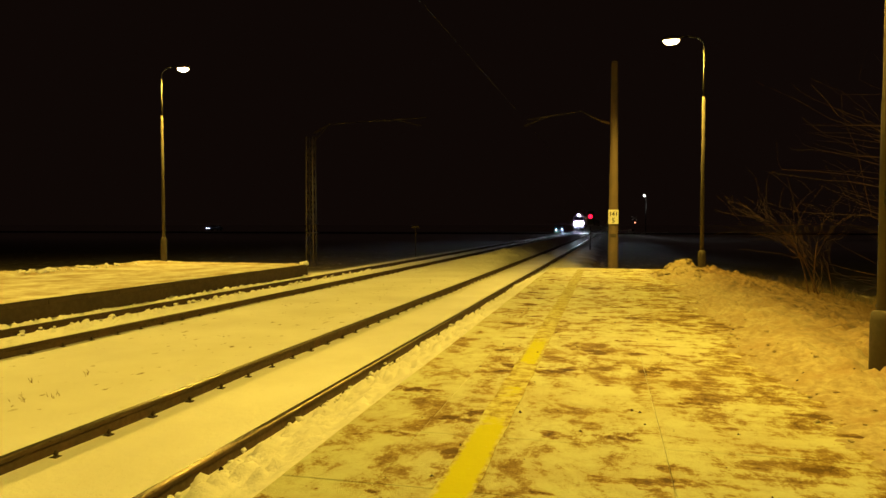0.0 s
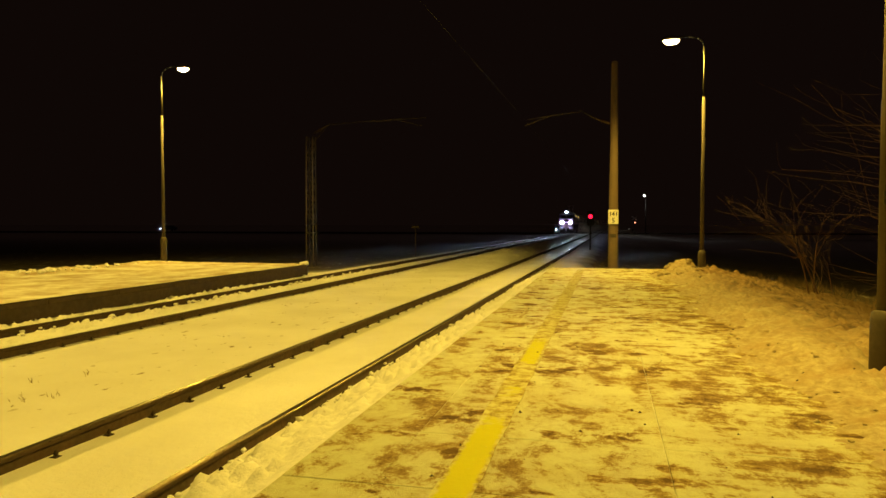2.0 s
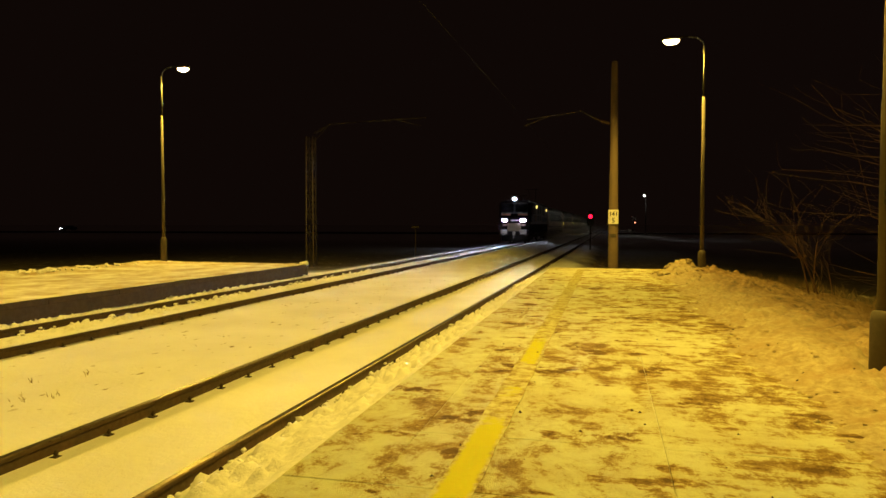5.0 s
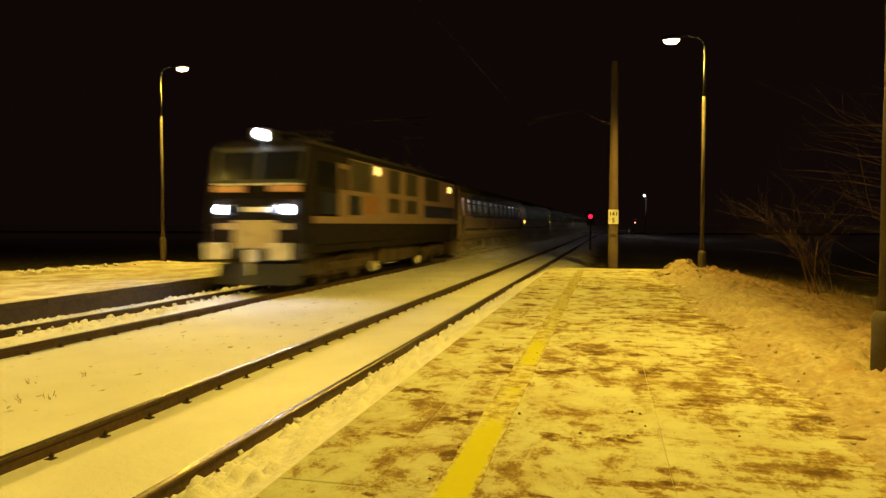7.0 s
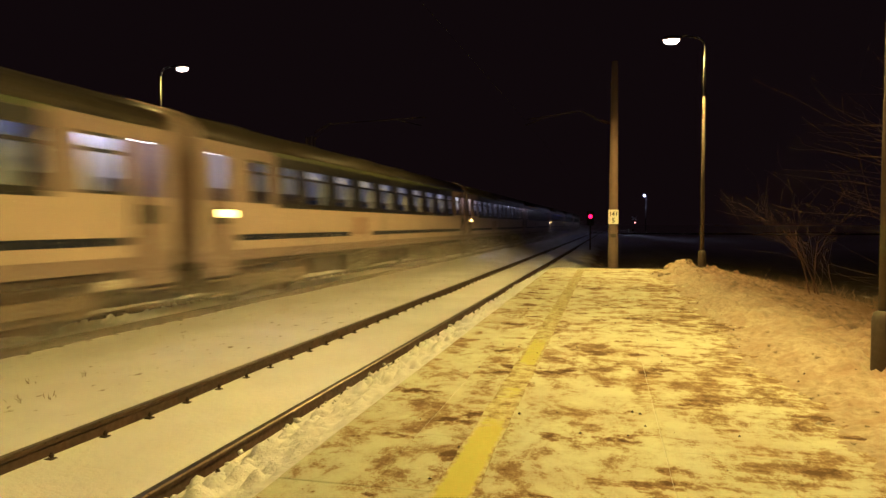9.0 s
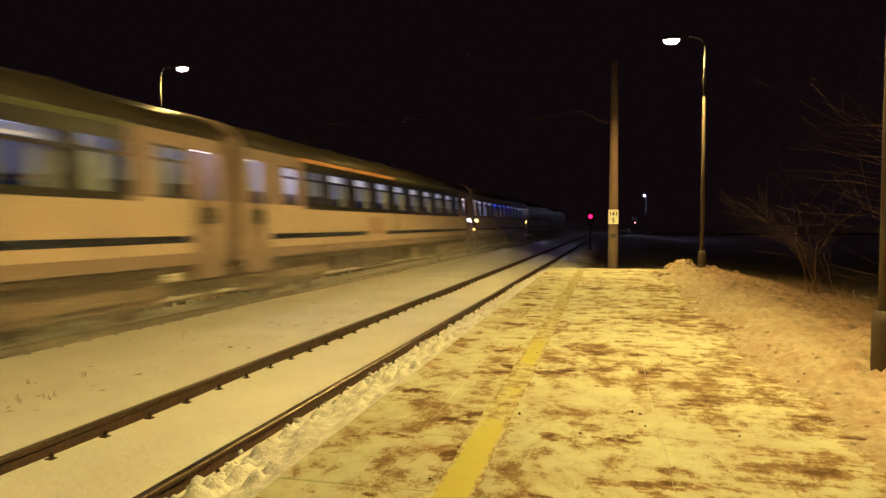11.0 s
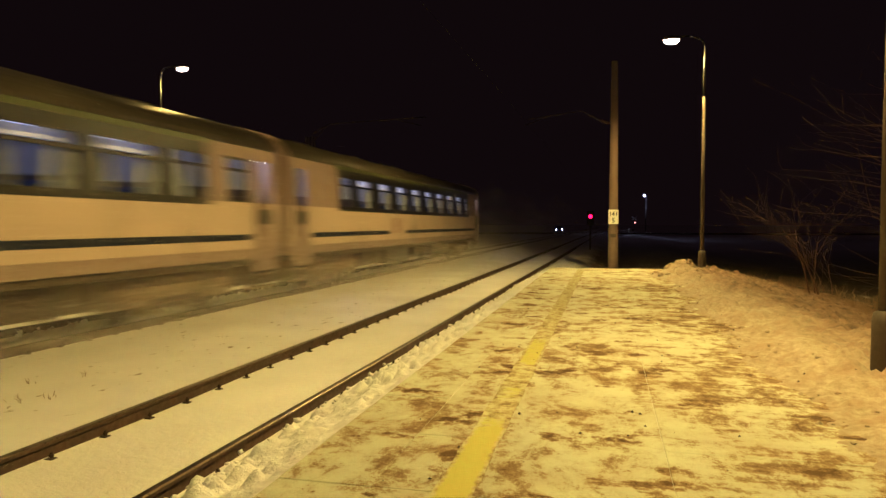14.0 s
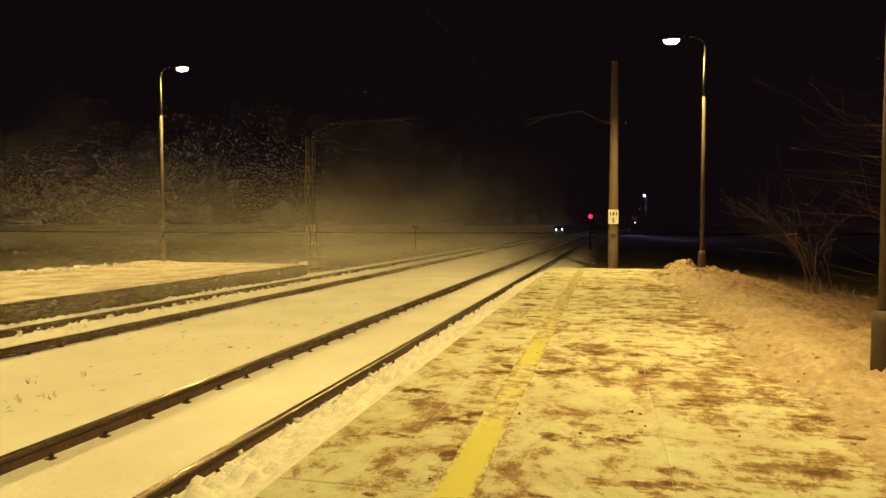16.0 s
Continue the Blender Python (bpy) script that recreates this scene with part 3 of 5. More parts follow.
# ---- overhead line masts ----
def build_concrete_mast():
    t = thing("catenary_mast", pose(-0.05, 28.5, -0.9), "tapered concrete catenary mast carrying a kilometre plate", "catenary mast", "catenary masts")
    bm = shape()
    lathe(bm, [(0.205, -0.3), (0.195, 1.5), (0.125, 8.9), (0.10, 8.94)], n=24)
    part("shaft", bm, CONCRETE, t)
    bm = shape()
    for a, b, r in (((-0.12, 0, 6.45), (-0.55, 0, 6.58), 0.03), ((-0.55, 0, 6.58), (-1.3, 0, 7.0), 0.022), ((-1.3, 0, 7.0), (-3.5, 0, 6.75), 0.02), ((-2.55, 0, 6.86), (-3.6, 0, 6.5), 0.016)):
        tube(bm, a, b, r, n=8)
    part("cantilever_arm", bm, STEEL, t, "thin steel cantilever arm")
    bm = shape()
    for k in range(5):
        tube(bm, (-0.2 - 0.07 * k, 0, 6.475 + 0.022 * k), (-0.23 - 0.07 * k, 0, 6.485 + 0.022 * k), 0.07, n=12)
    part("insulator", bm, INSUL, t, "ribbed brown insulator")
    bm = shape()
    box(bm, -0.2, 0.2, -0.275, -0.25, 2.40, 2.98, bevel=0.006)
    plate = part("number_plate", bm, WHITEPAINT, t, "white kilometre plate reading 141 over 5")
    for word, z, size in (("141", 2.73, 0.235), ("5", 2.45, 0.27)):
        cu = bpy.data.curves.new("digits", "FONT")
        cu.body, cu.size, cu.align_x, cu.extrude, cu.offset = word, size, "CENTER", 0.002, 0.004
        ob = new("digits", cu)
        ob.data.materials.append(BLACKPAINT)
        ob.parent = plate
        ob.matrix_basis = pose(0, -0.279, z, 90, 0, 0)
    bm = shape()
    for z in (2.52, 2.86):
        lathe(bm, [(0.222, z - 0.02), (0.222, z + 0.02)], n=20)
    box(bm, -0.06, 0.06, -0.25, -0.19, 2.45, 2.93)
    part("plate_bracket", bm, STEEL, t)
    bm = shape()
    box(bm, -0.11, 0.11, -0.222, -0.206, 1.86, 2.0, bevel=0.003)
    part("small_plate", bm, DARKSTEEL, t)
    return t


build_concrete_mast()


def build_lattice_mast():
    t = thing("catenary_mast", pose(-15.35, 32.8, -0.8), "dark steel lattice catenary mast with a long cantilever arm", "catenary mast", "catenary masts")
    top, w0, w1 = 6.85, 0.20, 0.17
    for sx in (-1, 1):
        for sy in (-1, 1):
            bm = shape()
            tube(bm, (sx * w0, sy * w0, -0.2), (sx * w1, sy * w1, top), 0.035, n=4)
            part("corner_post", bm, DARKSTEEL, t)
    bm = shape()
    n = 14
    for k in range(n):
        z0, z1 = top * k / n, top * (k + 1) / n
        a, b = w0 + (w1 - w0) * k / n, w0 + (w1 - w0) * (k + 1) / n
        s = 1 if k % 2 else -1
        for q in (-1, 1):
            tube(bm, (s * a, q * a, z0), (-s * b, q * b, z1), 0.014, n=5)
            tube(bm, (q * a, s * a, z0), (q * b, -s * b, z1), 0.014, n=5)
    part("lacing", bm, DARKSTEEL, t)
    bm = shape()
    for a, b, r in (((0.2, 0, 7.0), (1.05, 0, 7.45), 0.03), ((1.05, 0, 7.45), (6.2, 0, 7.6), 0.025), ((4.7, 0, 7.52), (6.0, 0, 7.2), 0.018), ((0.2, 0, 6.6), (1.05, 0, 7.45), 0.016)):
        tube(bm, a, b, r, n=8)
    part("cantilever_arm", bm, STEEL, t, "thin steel cantilever arm")
    bm = shape()
    for k in range(5):
        tube(bm, (0.30 + 0.09 * k, 0, 7.055 + 0.048 * k), (0.33 + 0.09 * k, 0, 7.07 + 0.048 * k), 0.07, n=12)
    part("insulator", bm, INSUL, t, "ribbed brown insulator")


build_lattice_mast()


def build_wire():
    """The contact wire over the near track, hung from the masts' arms."""
    bm = shape()
    ys = [-30 + 6 * k for k in range(26)]
    for a, b in zip(ys, ys[1:]):
        za, zb = (5.78 + 0.05 * math.cos((y - 28.5) * math.tau / 60) for y in (a, b))
        tube(bm, (-3.66, a, za), (-3.66, b, zb), 0.0028, n=5, caps=False)
    tagged(new("overhead_wire", mesh("overhead_wire", bm, BLACKPAINT)), "thin dark contact wire over the track", "overhead wire", kind="structure")


build_wire()


# ---- train ----
def bogie_parts(t, y, snowy):
    bm = shape()
    for sx in (-1, 1):
        box(bm, sx * 1.12 - 0.07, sx * 1.12 + 0.07, y - 1.75, y + 1.75, 0.42, 0.66, bevel=0.03)
        for q in (-1.25, 1.25):
            box(bm, sx * 1.12 - 0.13, sx * 1.12 + 0.13, y + q - 0.18, y + q + 0.18, 0.3, 0.62, bevel=0.04)
            for e in (-0.3, 0.3):
                tube(bm, (sx * 1.12, y + q + e, 0.52), (sx * 1.12, y + q + e, 0.8), 0.09, n=10)
        for e in (-0.3, 0.3):
            tube(bm, (sx * 1.12, y + e, 0.55), (sx * 1.12, y + e, 0.95), 0.12, n=12)
    # Dark fill added between the wheels; it hides lit snow on the far side.
    box(bm, -1.04, 1.04, y - 1.9, y + 1.9, 0.3, 0.84)
    for q in (-0.62, 0.62):
        box(bm, -1.0, 1.0, y + q - 0.1, y + q + 0.1, 0.12, 0.5)
    part("bogie", bm, SNOWY if snowy else UNDER, t, "snow-caked steel bogie")
    for q in (-1.25, 1.25):
        bm = shape()
        for sx in (-1, 1):
            tube(bm, (sx * 0.68, y + q, 0.46), (sx * 0.81, y + q, 0.46), 0.46, n=26)
            tube(bm, (sx * 0.81, y + q, 0.46), (sx * 0.83, y + q, 0.46), 0.34, 0.30, n=26)
        tube(bm, (-0.7, y + q, 0.46), (0.7, y + q, 0.46), 0.08, n=10)
        part("wheelset", bm, UNDER, t)


def buffer_parts(t, y, way, mat):
    for sx in (-0.875, 0.875):
        bm = shape()
        tube(bm, (sx, y, 1.06), (sx, y + way * 0.4, 1.06), 0.11, n=14)
        box(bm, sx - 0.26, sx + 0.26, y + way * 0.4 - 0.02, y + way * 0.4 + 0.02, 0.87, 1.25, bevel=0.015)
        part("buffer", bm, mat, t)


COACH, BODY, HALF_W = 24.33, 23.85, 1.43
SILL, HEAD, EAVE = 2.22, 3.16, 3.42
BANDED_WINDOWS = [(2.35, 0.80), (3.75, 0.95)] + [(5.4 + 1.92 * k, 1.38) for k in range(8)] + [(20.5, 0.95), (22.1, 0.85)]
NIGHT_WINDOWS = [(2.2, 0.90)] + [(3.85 + 1.87 * k, 1.30) for k in range(10)] + [(22.25, 0.80)]
DOORS = (0.74, 23.2)


def side_profile(z):
    """Half width of the body: the wall leans in a little towards the eaves."""
    return HALF_W - max(0, z - 2.2) * 0.055


def panel(bm, y0, y1, z0, z1, out=0.0, thick=0.06, side=1, mat=0):
    xa, xb = side_profile(z0) + out, side_profile(z1) + out
    v = [bm.verts.new(p) for p in ((side * (xa - thick), y0, z0), (side * xa, y0, z0), (side * xb, y0, z1), (side * (xb - thick), y0, z1),
                                   (side * (xa - thick), y1, z0), (side * xa, y1, z0), (side * xb, y1, z1), (side * (xb - thick), y1, z1))]
    for q in ((0, 1, 2, 3), (7, 6, 5, 4), (0, 4, 5, 1), (1, 5, 6, 2), (2, 6, 7, 3), (3, 7, 4, 0)):
        bm.faces.new([v[i] for i in q]).material_index = mat


def panel_frame(bm, outer, inner, out, thick):
    """A flat panel on the near side with an opening in it, as one skin with depth."""
    loops = []
    for y0, y1, z0, z1 in (outer, inner):
        for deep in (0.0, thick):
            loops.append([bm.verts.new((side_profile(z) + out - deep, y, z)) for y, z in ((y0, z0), (y1, z0), (y1, z1), (y0, z1))])
    of, ob, nf, nb = loops
    for k in range(4):
        j = (k + 1) % 4
        for q in ((of[k], of[j], nf[j], nf[k]), (ob[j], ob[k], nb[k], nb[j]), (of[j], of[k], ob[k], ob[j]), (nf[k], nf[j], nb[j], nb[k])):
            bm.faces.new(q)


def build_coach(label, lights, dark_band=True, stripe=((GREEN, 3.0, 21.1),), front_marker=None, rear_marker=None, blue_sign=None):
    t = thing("passenger_coach", pose(TRACK_FAR, 0, RAIL_Z), label, "railway coach", "coaches of the train")
    y0, y1 = 0.0, BODY
    layout = BANDED_WINDOWS if dark_band else NIGHT_WINDOWS
    windows = [(c, w) for (c, w), kind in zip(layout, lights[1:-1]) if kind != "x"]
    openings = sorted(windows + [(d, 0.60) for d in DOORS])
    for side in (1, -1):
        bm = shape()
        panel(bm, y0, y1, 1.22, SILL, 0, 0.06, side)
        part("lower_wall", bm, CREAM, t)
        bm = shape()
        panel(bm, y0, y1, 1.0, 1.217, -0.004, 0.05, side)
        part("skirt", bm, TAUPE, t)
        bm = shape()
        panel(bm, y0, y1, HEAD, EAVE + 0.03, 0, 0.06, side)
        part("upper_wall", bm, TAUPE, t)
        at = y0
        for c, w in openings + [(y1 + 1, 2)]:
            if c - w / 2 > at:
                bm = shape()
                panel(bm, at, c - w / 2, SILL, HEAD, 0, 0.06, side)
                part("window_pillar", bm, TAUPE, t)
            at = c + w / 2
        if dark_band:
            for za, zb in ((SILL - 0.08, SILL), (HEAD, 3.342)):
                bm = shape()
                panel(bm, 3.15, 21.05, za, zb, 0.006, 0.006, side)
                part("band_strip", bm, DARKBAND, t)
            at = 3.15
            for c, w in layout[1:-1] + [(22.05, 2)]:
                bm = shape()
                panel(bm, at, c - w / 2, SILL, HEAD, 0.006, 0.006, side)
                part("band_panel", bm, DARKBAND, t)
                at = c + w / 2
        for c, w in windows:
            bm = shape()
            for za, zb in ((SILL, SILL + 0.05), (HEAD - 0.05, HEAD), (2.86, 2.92)):
                panel(bm, c - w / 2, c + w / 2, za, zb, 0.012, 0.03, side)
            panel(bm, c - w / 2, c - w / 2 + 0.05, SILL, HEAD, 0.010, 0.028, side)
            panel(bm, c + w / 2 - 0.05, c + w / 2, SILL, HEAD, 0.010, 0.028, side)
            win = part("window", bm, DARKBAND, t)
            bm = shape()
            panel(bm, c - w / 2 + 0.04, c + w / 2 - 0.04, SILL + 0.04, HEAD - 0.04, -0.025, 0.006, side)
            pane = part("pane", bm, GLASS, win)
            pane.visible_shadow = False
    for mat, a, b in stripe:
        bm = shape()
        panel(bm, a, b, 3.345, 3.44, 0.012, 0.008)
        part("eave_stripe", bm, mat, t)
    for a, b in ((1.35, 7.6), (9.6, 22.6)):
        bm = shape()
        panel(bm, a, b, 1.41, 1.54, 0.006, 0.008)
        part("navy_stripe", bm, NAVY, t)
    bm = shape()
    panel(bm, 7.8, 9.2, 1.45, 1.98, 0.005, 0.006)
    part("emblem", bm, EMBLEM, t, "faded reddish emblem patch")
    # roof
    bm = shape()
    xe = side_profile(EAVE) + 0.01
    arc = [(xe * math.cos(a), EAVE + 0.63 * math.sin(a) ** 0.9) for a in [math.pi * k / 18 for k in range(19)]]
    arc = [(x, z) for x, z in arc]
    extrude(bm, arc + [(x * 0.95, EAVE + (z - EAVE) * 0.92 - 0.01) for x, z in reversed(arc)], y0 - 0.02, y1 + 0.02, smooth=True)
    part("roof", bm, ROOF, t, "sooty dark roof")
    for y in (3.2, 7.4, 12.0, 16.4, 20.6):
        bm = shape()
        box(bm, -0.3, 0.3, y - 0.45, y + 0.45, 4.0, 4.12, bevel=0.04)
        part("roof_vent", bm, ROOF, t)
    for ya, yb in ((y0 - 0.05, y0 + 0.09), (y1 - 0.09, y1 + 0.05)):
        bm = shape()
        extrude(bm, [(x * 1.022, EAVE + (z - EAVE) * 1.05 - 0.004) for x, z in arc] + [(x * 0.985, EAVE + (z - EAVE) * 0.985) for x, z in reversed(arc)], ya, yb)
        part("roof_rim", bm, TAUPE, t, "pale rim round the roof's end")
    # ends
    for ye, way in ((y0, -1), (y1, 1)):
        bm = shape()
        outline = [(-HALF_W, 1.02), (HALF_W, 1.02), (HALF_W, 2.2), (xe, EAVE)] + arc[1:-1] + [(-xe, EAVE), (-HALF_W, 2.2)]
        extrude(bm, outline, ye, ye - way * 0.06)
        part("end_wall", bm, TAUPE, t)
        bm = shape()
        box(bm, -0.62, 0.62, min(ye, ye + way * 0.22), max(ye, ye + way * 0.22), 1.1, 3.35, bevel=0.06)
        part("gangway_bellows", bm, BLACKPAINT, t, "black rubber gangway bellows")
        buffer_parts(t, ye, way * 0.55, UNDER)
    # doors
    for d in DOORS:
        bm = shape()
        panel_frame(bm, (d - 0.52, d + 0.52, 0.72, 3.34), (d - 0.29, d + 0.29, SILL, HEAD), 0.014, 0.03)
        door = part("door", bm, TAUPE, t, "grey-brown entrance door with a lit window")
        bm = shape()
        panel(bm, d - 0.30, d + 0.30, SILL, HEAD, -0.02, 0.006)
        pane = part("pane", bm, GLASS, door)
        pane.visible_shadow = False
        bm = shape()
        panel(bm, d - 0.25, d + 0.25, 1.76, 2.08, 0.020, 0.010)
        part("door_plate", bm, DARKBAND, door, "dark square plate under the door window")
        bm = shape()
        tube(bm, (HALF_W + 0.05, d - 0.48, 1.5), (HALF_W + 0.05, d - 0.48, 2.4), 0.016, n=8)
        part("grab_rail", bm, STEEL, door)
        bm = shape()
        box(bm, HALF_W - 0.25, HALF_W + 0.02, d - 0.4, d + 0.4, 0.62, 0.66)
        box(bm, HALF_W - 0.25, HALF_W + 0.02, d - 0.4, d + 0.4, 0.32, 0.36)
        box(bm, HALF_W - 0.25, HALF_W - 0.2, d - 0.4, d - 0.36, 0.32, 1.02)
        box(bm, HALF_W - 0.25, HALF_W - 0.2, d + 0.36, d + 0.4, 0.32, 1.02)
        part("footstep", bm, SNOWY, t)
    # interior
    bm = shape()
    box(bm, -HALF_W + 0.07, HALF_W - 0.07, y0 + 0.07, y1 - 0.07, 1.15, 1.22)
    part("floor", bm, SEATBLUE, t)
    bm = shape()
    box(bm, -1.30, 1.30, y0 + 0.07, y1 - 0.07, 3.30, 3.34)
    part("inner_ceiling", bm, INTERIOR, t)
    gaps = [((a + wa / 2) + (b - wb / 2)) / 2 for (a, wa), (b, wb) in zip(openings, openings[1:])]
    # Lower half coloured darker: uneven lamp light is put into the wall.
    for za, zb, mat in ((1.22, 2.52, DIMWALL), (2.52, 3.3, INTERIOR)):
        bm = shape()
        box(bm, 0.02, 0.06, y0 + 0.07, y1 - 0.07, za, zb)
        for c in gaps:
            box(bm, 0.06, 1.32, c - 0.02, c + 0.02, za, zb)
        part("compartment_wall", bm, mat, t)
    for c, w in windows:
        if w < 1.2:
            bm = shape()
            box(bm, 0.85, 0.9, c - w / 2 - 0.1, c + w / 2 + 0.1, 1.22, 3.3)
            part("partition", bm, INTERIOR, t)
            continue
        for q in (-1, 1):
            bm = shape()
            box(bm, 0.1, 1.2, c + q * 0.8 - 0.08, c + q * 0.8 + 0.08, 1.25, 2.42, bevel=0.03)
            part("seat", bm, SEATBLUE, t)
            bm = shape()
            for k in range(5):
                y = c + q * (w / 2 - 0.05 - 0.055 * k)
                tube(bm, (1.295 - 0.012 * (k % 2), y, 2.10), (1.278 - 0.012 * (k % 2), y, 2.93), 0.030, n=6)
            part("curtain", bm, CURTAIN, t, "pale pleated curtain")
    cells = [(DOORS[0], 0.5, lights[0])] + [(c, w, kind) for (c, w), kind in zip(layout, lights[1:-1])] + [(DOORS[1], 0.5, lights[-1])]
    for c, w, kind in cells:
        if kind in "dx":
            continue
        bm = shape()
        if w < 1.2:
            box(bm, 1.0, 1.15, c - 0.35, c + 0.35, 3.20, 3.235)
        else:
            box(bm, 0.45, 0.70, c - 0.5, c + 0.5, 3.20, 3.235)
        part("ceiling_tube", bm, {"w": COOLTUBE, "b": BLUETUBE, "m": DIMTUBE, "g": BRIGHTTUBE, "c": WHITETUBE}[kind], t)
        # Added glowing bar makes the upper pane look lit from the ceiling.
        if w > 1.2:
            bm = shape()
            box(bm, 1.13, 1.20, c - 0.60, c + 0.60, 2.97, 3.13)
            part("glow_strip", bm, {"w": PALEBAR, "b": BLUEBAR, "m": DIMBAR, "g": PALEBAR, "c": PALEBAR}[kind], t, "narrow glowing strip added along the window head")
    if blue_sign:
        bm = shape()
        box(bm, 1.0, 1.04, blue_sign - 0.16, blue_sign + 0.16, 2.70, 2.78)
        part("blue_sign", bm, BLUESIGN, t, "small glowing blue sign")
    # underframe
    bm = shape()
    box(bm, -1.36, 1.36, y0 + 0.05, y1 - 0.05, 0.86, 1.03, bevel=0.02)
    part("solebar", bm, LOWGREY, t)
    for a, b, z in ((5.7, 7.5, 0.42), (8.2, 10.9, 0.34), (11.8, 13.4, 0.50), (14.5, 17.7, 0.38)):
        bm = shape()
        box(bm, -1.14, 1.14, a, b, z, 0.88, bevel=0.05)
        part("underfloor_box", bm, LOWGREY, t)
    bogie_parts(t, 3.4, True)
    bogie_parts(t, y1 - 3.4, True)
    for spec, y in ((front_marker, 0.92), (rear_marker, y1 - 0.55)):
        if spec:
            for z, w in spec:
                bm = shape()
                at = y if z > 1.5 else 0.2
                panel(bm, at - w / 2, at + w / 2, z, z + (0.15 if z > 1.5 else 0.06), 0.035, 0.03)
                part("marker_light", bm, PALEGLOW if w > 0.55 else MARKERGLOW, t, "glowing side marker")
    return t


BLUESIGN = Mat("blue_sign_glow", (0.2, 0.3, 0.9), 0.4).glow((0.05, 0.2, 1.0), 4.0).m
CURTAIN = worn("pale_curtain_cloth", (0.40, 0.40, 0.42), 0.9, 0.0, (0.2, 0.2, 0.22), 0.5, 3.0)
EMBLEM = worn("reddish_emblem", (0.46, 0.31, 0.21), 0.5, 0.0, (0.3, 0.2, 0.12), 0.5, 3.0)
ORANGE = worn("orange_stripe_paint", (0.75, 0.36, 0.02), 0.5, 0.0, (0.3, 0.2, 0.05), 0.3, 2.0)
DIMTUBE = Mat("dim_ceiling_tube", (0.8, 0.8, 0.9), 0.4).glow((0.95, 0.95, 1.0), 1.2).m
BRIGHTTUBE = Mat("bright_ceiling_tube", (0.9, 0.9, 0.9), 0.4).glow((1.0, 0.84, 0.60), 13.0).m
WHITETUBE = Mat("white_ceiling_tube", (0.9, 0.9, 0.9), 0.4).glow((1.0, 0.97, 0.93), 8.0).m
PALEGLOW = Mat("pale_marker_lens", (0.9, 0.8, 0.6), 0.3).glow((1.0, 0.85, 0.55), 14).m

FINBLACK = Mat("matt_black_fins", (0.004, 0.004, 0.004), 1.0).m
LOCO = 17.65


